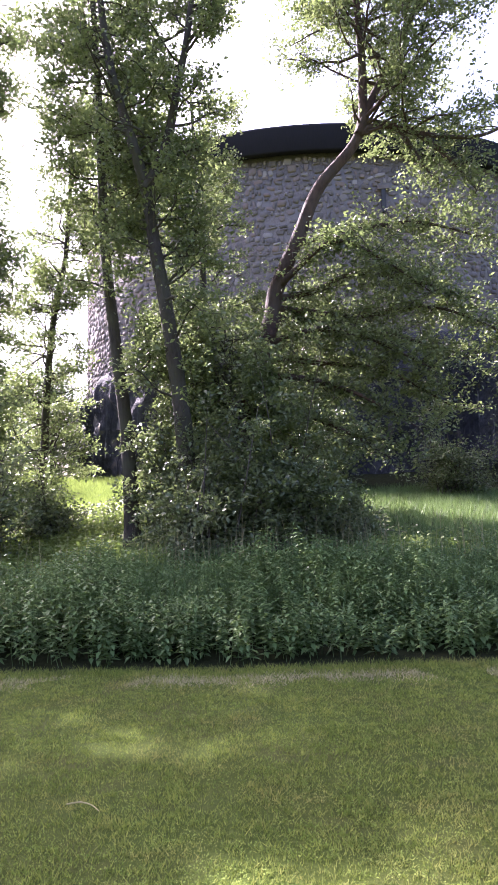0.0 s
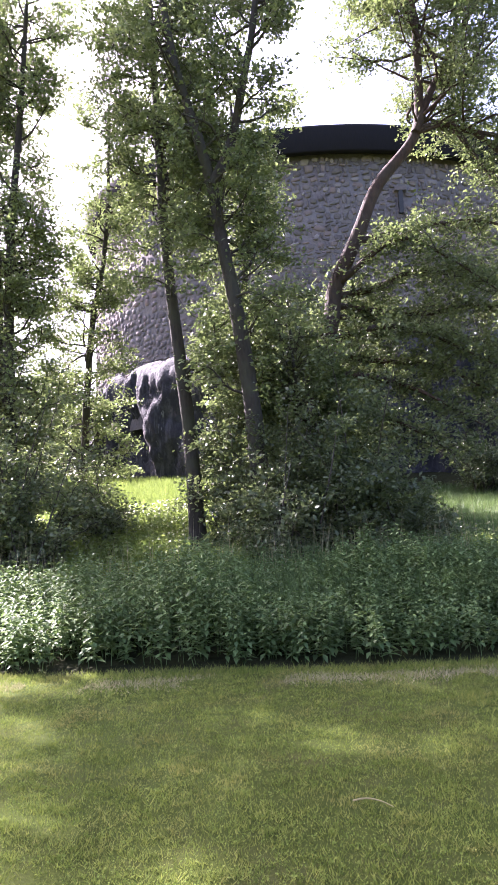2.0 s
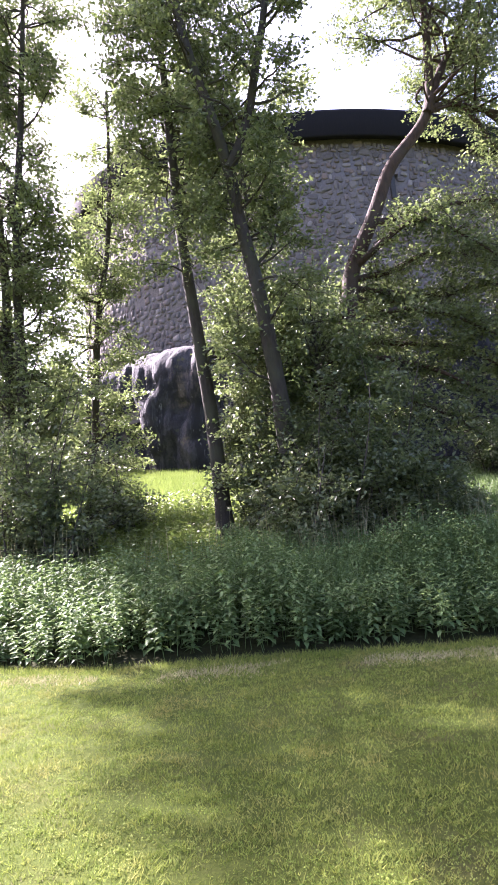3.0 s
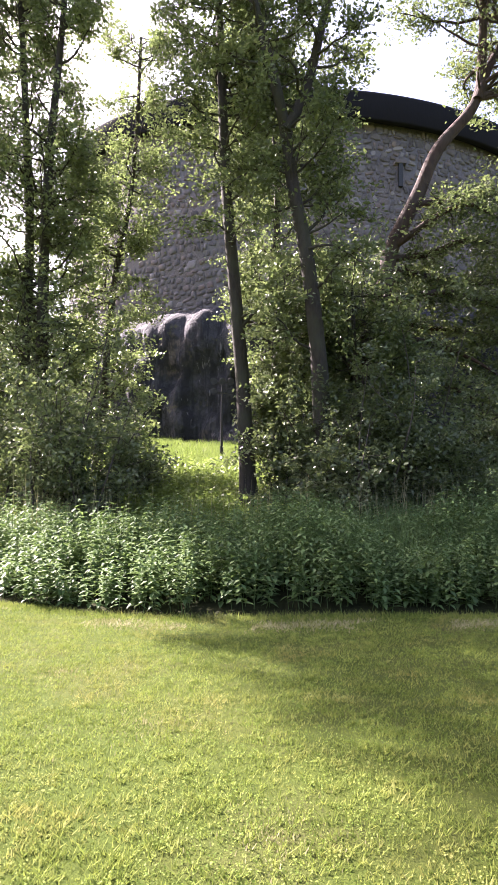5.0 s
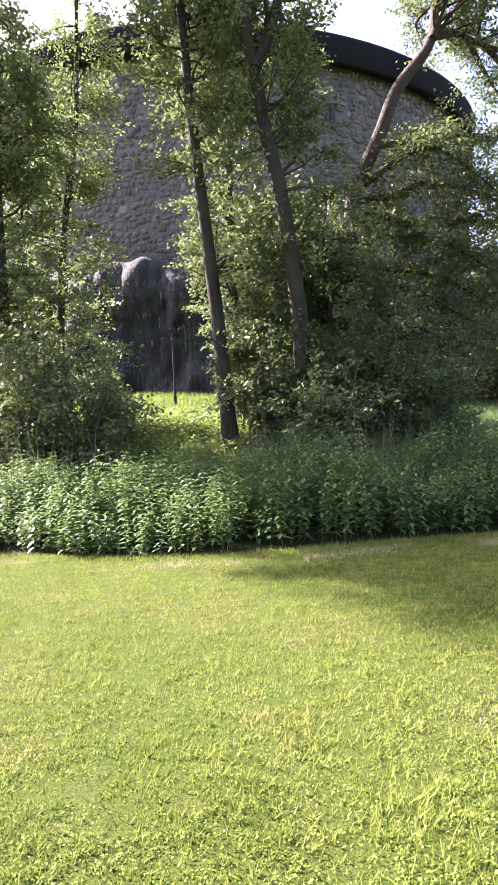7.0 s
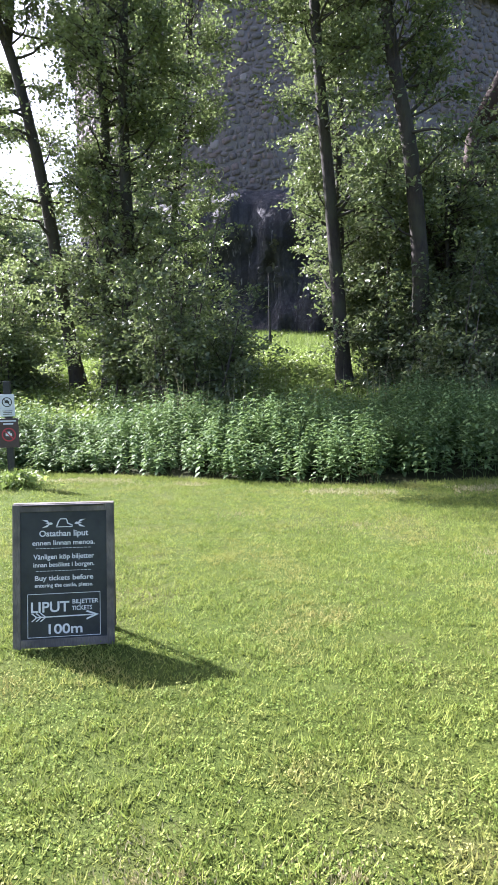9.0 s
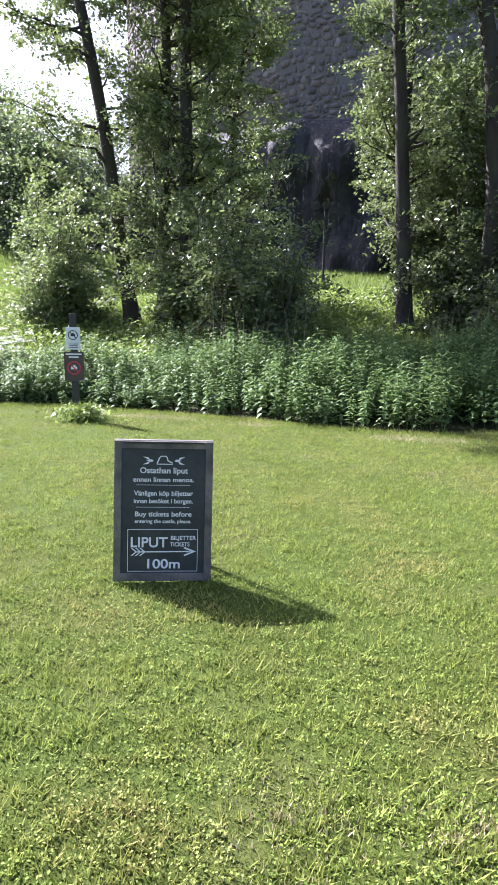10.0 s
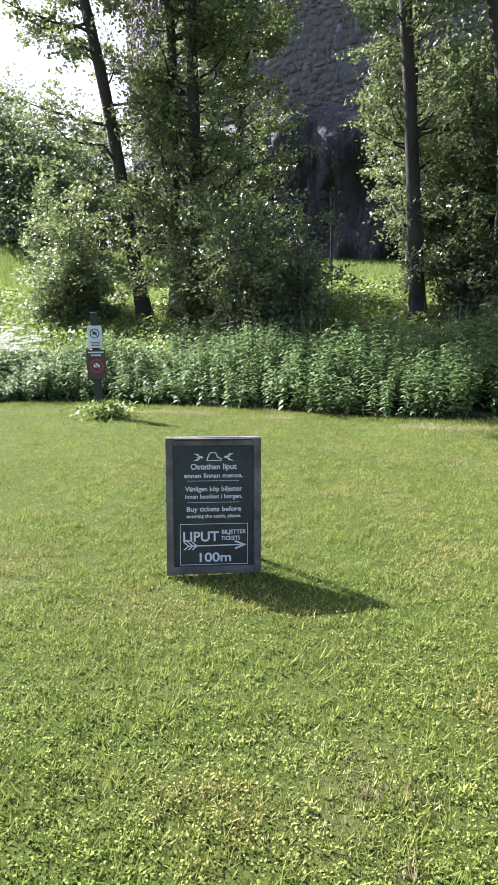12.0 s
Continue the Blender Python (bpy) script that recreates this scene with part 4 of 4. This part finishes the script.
# ---- notice post ----
def notice_post():
    x, y = POST
    z = g(x, y)
    ob = thing("notice_post", (x, y, z), "black post with a white and a brown prohibition sign", "sign post")
    bm = bmesh.new()
    box(bm, (-0.05, -0.04, -0.3), (0.05, 0.04, 1.62), 0.006)
    part("post", bm, BLACK_STEEL, ob)
    bm = bmesh.new()
    box(bm, (-0.11, -0.052, 1.08), (0.11, -0.042, 1.42), 0.003)
    white = part("white_plate", bm, WHITE_PLATE, ob, "white plate with a black ring")
    bm = bmesh.new()
    box(bm, (-0.15, -0.052, 0.60), (0.15, -0.042, 1.05), 0.003)
    brown = part("brown_plate", bm, BROWN_PLATE, ob, "brown plate with a red ring")

    def ring(name, parent, mat, zc, r):
        bm = bmesh.new()
        k = 28
        rows = []
        for i in range(k):
            a = 2 * math.pi * i / k
            rows.append([bm.verts.new((math.cos(a) * q, yy, zc + math.sin(a) * q)) for q, yy in ((r * 0.83, -0.0525), (r * 0.83, -0.056), (r, -0.056), (r, -0.0525))])
        for i in range(k):
            a, b = rows[i], rows[(i + 1) % k]
            for j in range(3):
                bm.faces.new((a[j], a[j + 1], b[j + 1], b[j]))
        part(name, bm, mat, parent)
        bm = bmesh.new()
        m = Matrix.Translation((0, -0.0545, zc)) @ Matrix.Rotation(radians(45), 4, "Y") @ Matrix.Diagonal((r * 1.7, 0.003, r * 0.16, 1))
        bmesh.ops.create_cube(bm, size=1, matrix=m)
        part("slash", bm, mat, parent)
        bm = bmesh.new()
        box(bm, (-r * 0.45, -0.0538, zc - r * 0.2), (r * 0.45, -0.0526, zc + r * 0.2))
        box(bm, (-r * 0.15, -0.0538, zc + r * 0.2), (r * 0.2, -0.0526, zc + r * 0.45))
        part("pictogram", bm, BLACK_PRINT_AND_SHADE if mat is BLACK_PRINT_AND_SHADE else WHITE_PLATE, parent)

    ring("ring", white, BLACK_PRINT_AND_SHADE, 1.30, 0.075)
    ring("ring", brown, RED_PRINT, 0.80, 0.105)
    for z1, w in ((1.16, 0.15), (1.135, 0.13), (1.11, 0.14)):
        bm = bmesh.new()
        box(bm, (-w / 2, -0.0535, z1), (w / 2, -0.0525, z1 + 0.01))
        part("text_bar", bm, BLACK_PRINT_AND_SHADE, white)
    for z1, w in ((1.0, 0.24), (0.955, 0.15)):
        bm = bmesh.new()
        box(bm, (-w / 2, -0.0535, z1), (w / 2, -0.0525, z1 + 0.022))
        part("text_bar", bm, WHITE_PLATE, brown)


notice_post()


# ---- masonry of the castle ----
def stone_shape(seed):
    """A rounded, irregular fieldstone about one unit wide and high, proud of the wall (towards -y)."""
    r = np.random.default_rng(seed)
    k = 8
    a = np.linspace(0, 2 * np.pi, k, endpoint=False) + r.uniform(-0.2, 0.2, k)
    sq = 1 / np.maximum(np.abs(np.cos(a)), np.abs(np.sin(a))) ** 0.75
    rad = 0.5 * sq * r.uniform(0.82, 1.02, k)
    x, z = rad * np.cos(a), rad * np.sin(a)
    back_r = np.stack([x, np.full(k, 0.6), z], -1)
    mid_r = np.stack([x * 0.97, r.uniform(-0.5, -0.2, k), z * 0.97], -1)
    front = np.stack([x * 0.7, r.uniform(-1.1, -0.7, k), z * 0.7], -1)
    v = np.vstack([back_r, mid_r, front, [[0, -1.0, 0]]])
    f = []
    for i in range(k):
        j = (i + 1) % k
        f += [(i, j, k + j), (i, k + j, k + i), (k + i, k + j, 2 * k + j), (k + i, 2 * k + j, 2 * k + i), (2 * k + i, 2 * k + j, 3 * k)]
    return v, np.array(f)[:, ::-1]


def masonry():
    shapes = [stone_shape(k) for k in range(14)]
    meshes = []
    for v, f in shapes:
        me = bpy.data.meshes.new("stone")
        me.from_pydata([tuple(p) for p in v], [], [tuple(int(q) for q in t) for t in f])
        me.materials.append(STONE_SINGLE)
        meshes.append(me)
    wall = castle.children[0]
    near, vs, fs, n = 0, [], [], 0
    z = 10.6
    while z < 23.2:
        h = rng.choice([0.17, 0.26, 0.34, 0.42]) * rng.uniform(0.9, 1.1)
        a = math.radians(-172)
        while a < math.radians(-4):
            w = 0.2 + 0.65 * rng.uniform(0, 1) ** 1.6
            scale = math.hypot(CA * math.sin(a), CB * math.cos(a))
            a += w / scale
            am = a - 0.5 * w / scale
            if rng.random() < 0.03:
                continue
            px, py = ring_point(np.array(am), -0.06 - 0.008 * (z - 8))
            (xa, ya), (xb, yb) = ring_point(np.array(am - 0.01)), ring_point(np.array(am + 0.01))
            tx, ty = float(xb - xa), float(yb - ya)
            if tx < 0:
                tx, ty = -tx, -ty
            yaw = math.degrees(math.atan2(ty, tx))
            m = pose(float(px), float(py), z + h / 2 + float(sag(px, z)) + 0.10 * math.sin(a * 37) + rng.uniform(-0.10, 0.10), 0, rng.uniform(-20, 20), yaw) @ Matrix.Diagonal((w * rng.uniform(0.7, 1.0), rng.uniform(0.03, 0.10), h * rng.uniform(0.7, 1.25), 1))
            k = int(rng.integers(len(shapes)))
            if near < 300 and 3.0 < px < 9.6 and 16.8 < z < 23.0 and py < CY:
                ob = new("stone", meshes[k])
                ob.parent = wall
                ob.matrix_basis = m
                near += 1
            else:
                M = np.array(m)
                vs.append(shapes[k][0] @ M[:3, :3].T + M[:3, 3])
                fs.append(shapes[k][1] + n)
                n += len(shapes[k][0])
        z += h
    rest = sheet("masonry", np.concatenate(vs), np.concatenate(fs), STONE, castle, "rough grey and reddish fieldstones")
    under_castle(tagged(rest, kind="stuff"))


masonry()


def arrow_slit(x, z0, z1):
    a = min((math.radians(-d / 4) for d in range(80, 640)), key=lambda q: abs(float(ring_point(np.array(q))[0]) - x))
    px, py = ring_point(np.array(a), -0.05)
    ob = thing("arrow_slit", (float(px), float(py), z0), "narrow window slit in the castle wall, its inner shade painted black", "window", kind="structure")
    # No opening is cut: a solid black block paints the shade inside the slit.
    for nm, lo, hi, mat in (("void", (-0.13, -0.14, 0), (0.13, 0.3, z1 - z0), BLACK_PRINT_AND_SHADE), ("lintel", (-0.34, -0.17, z1 - z0), (0.34, 0.3, z1 - z0 + 0.22), STONE)):
        bm = bmesh.new()
        box(bm, lo, hi, 0.02)
        part(nm, bm, mat, ob)


arrow_slit(7.6, 19.4, 20.8)
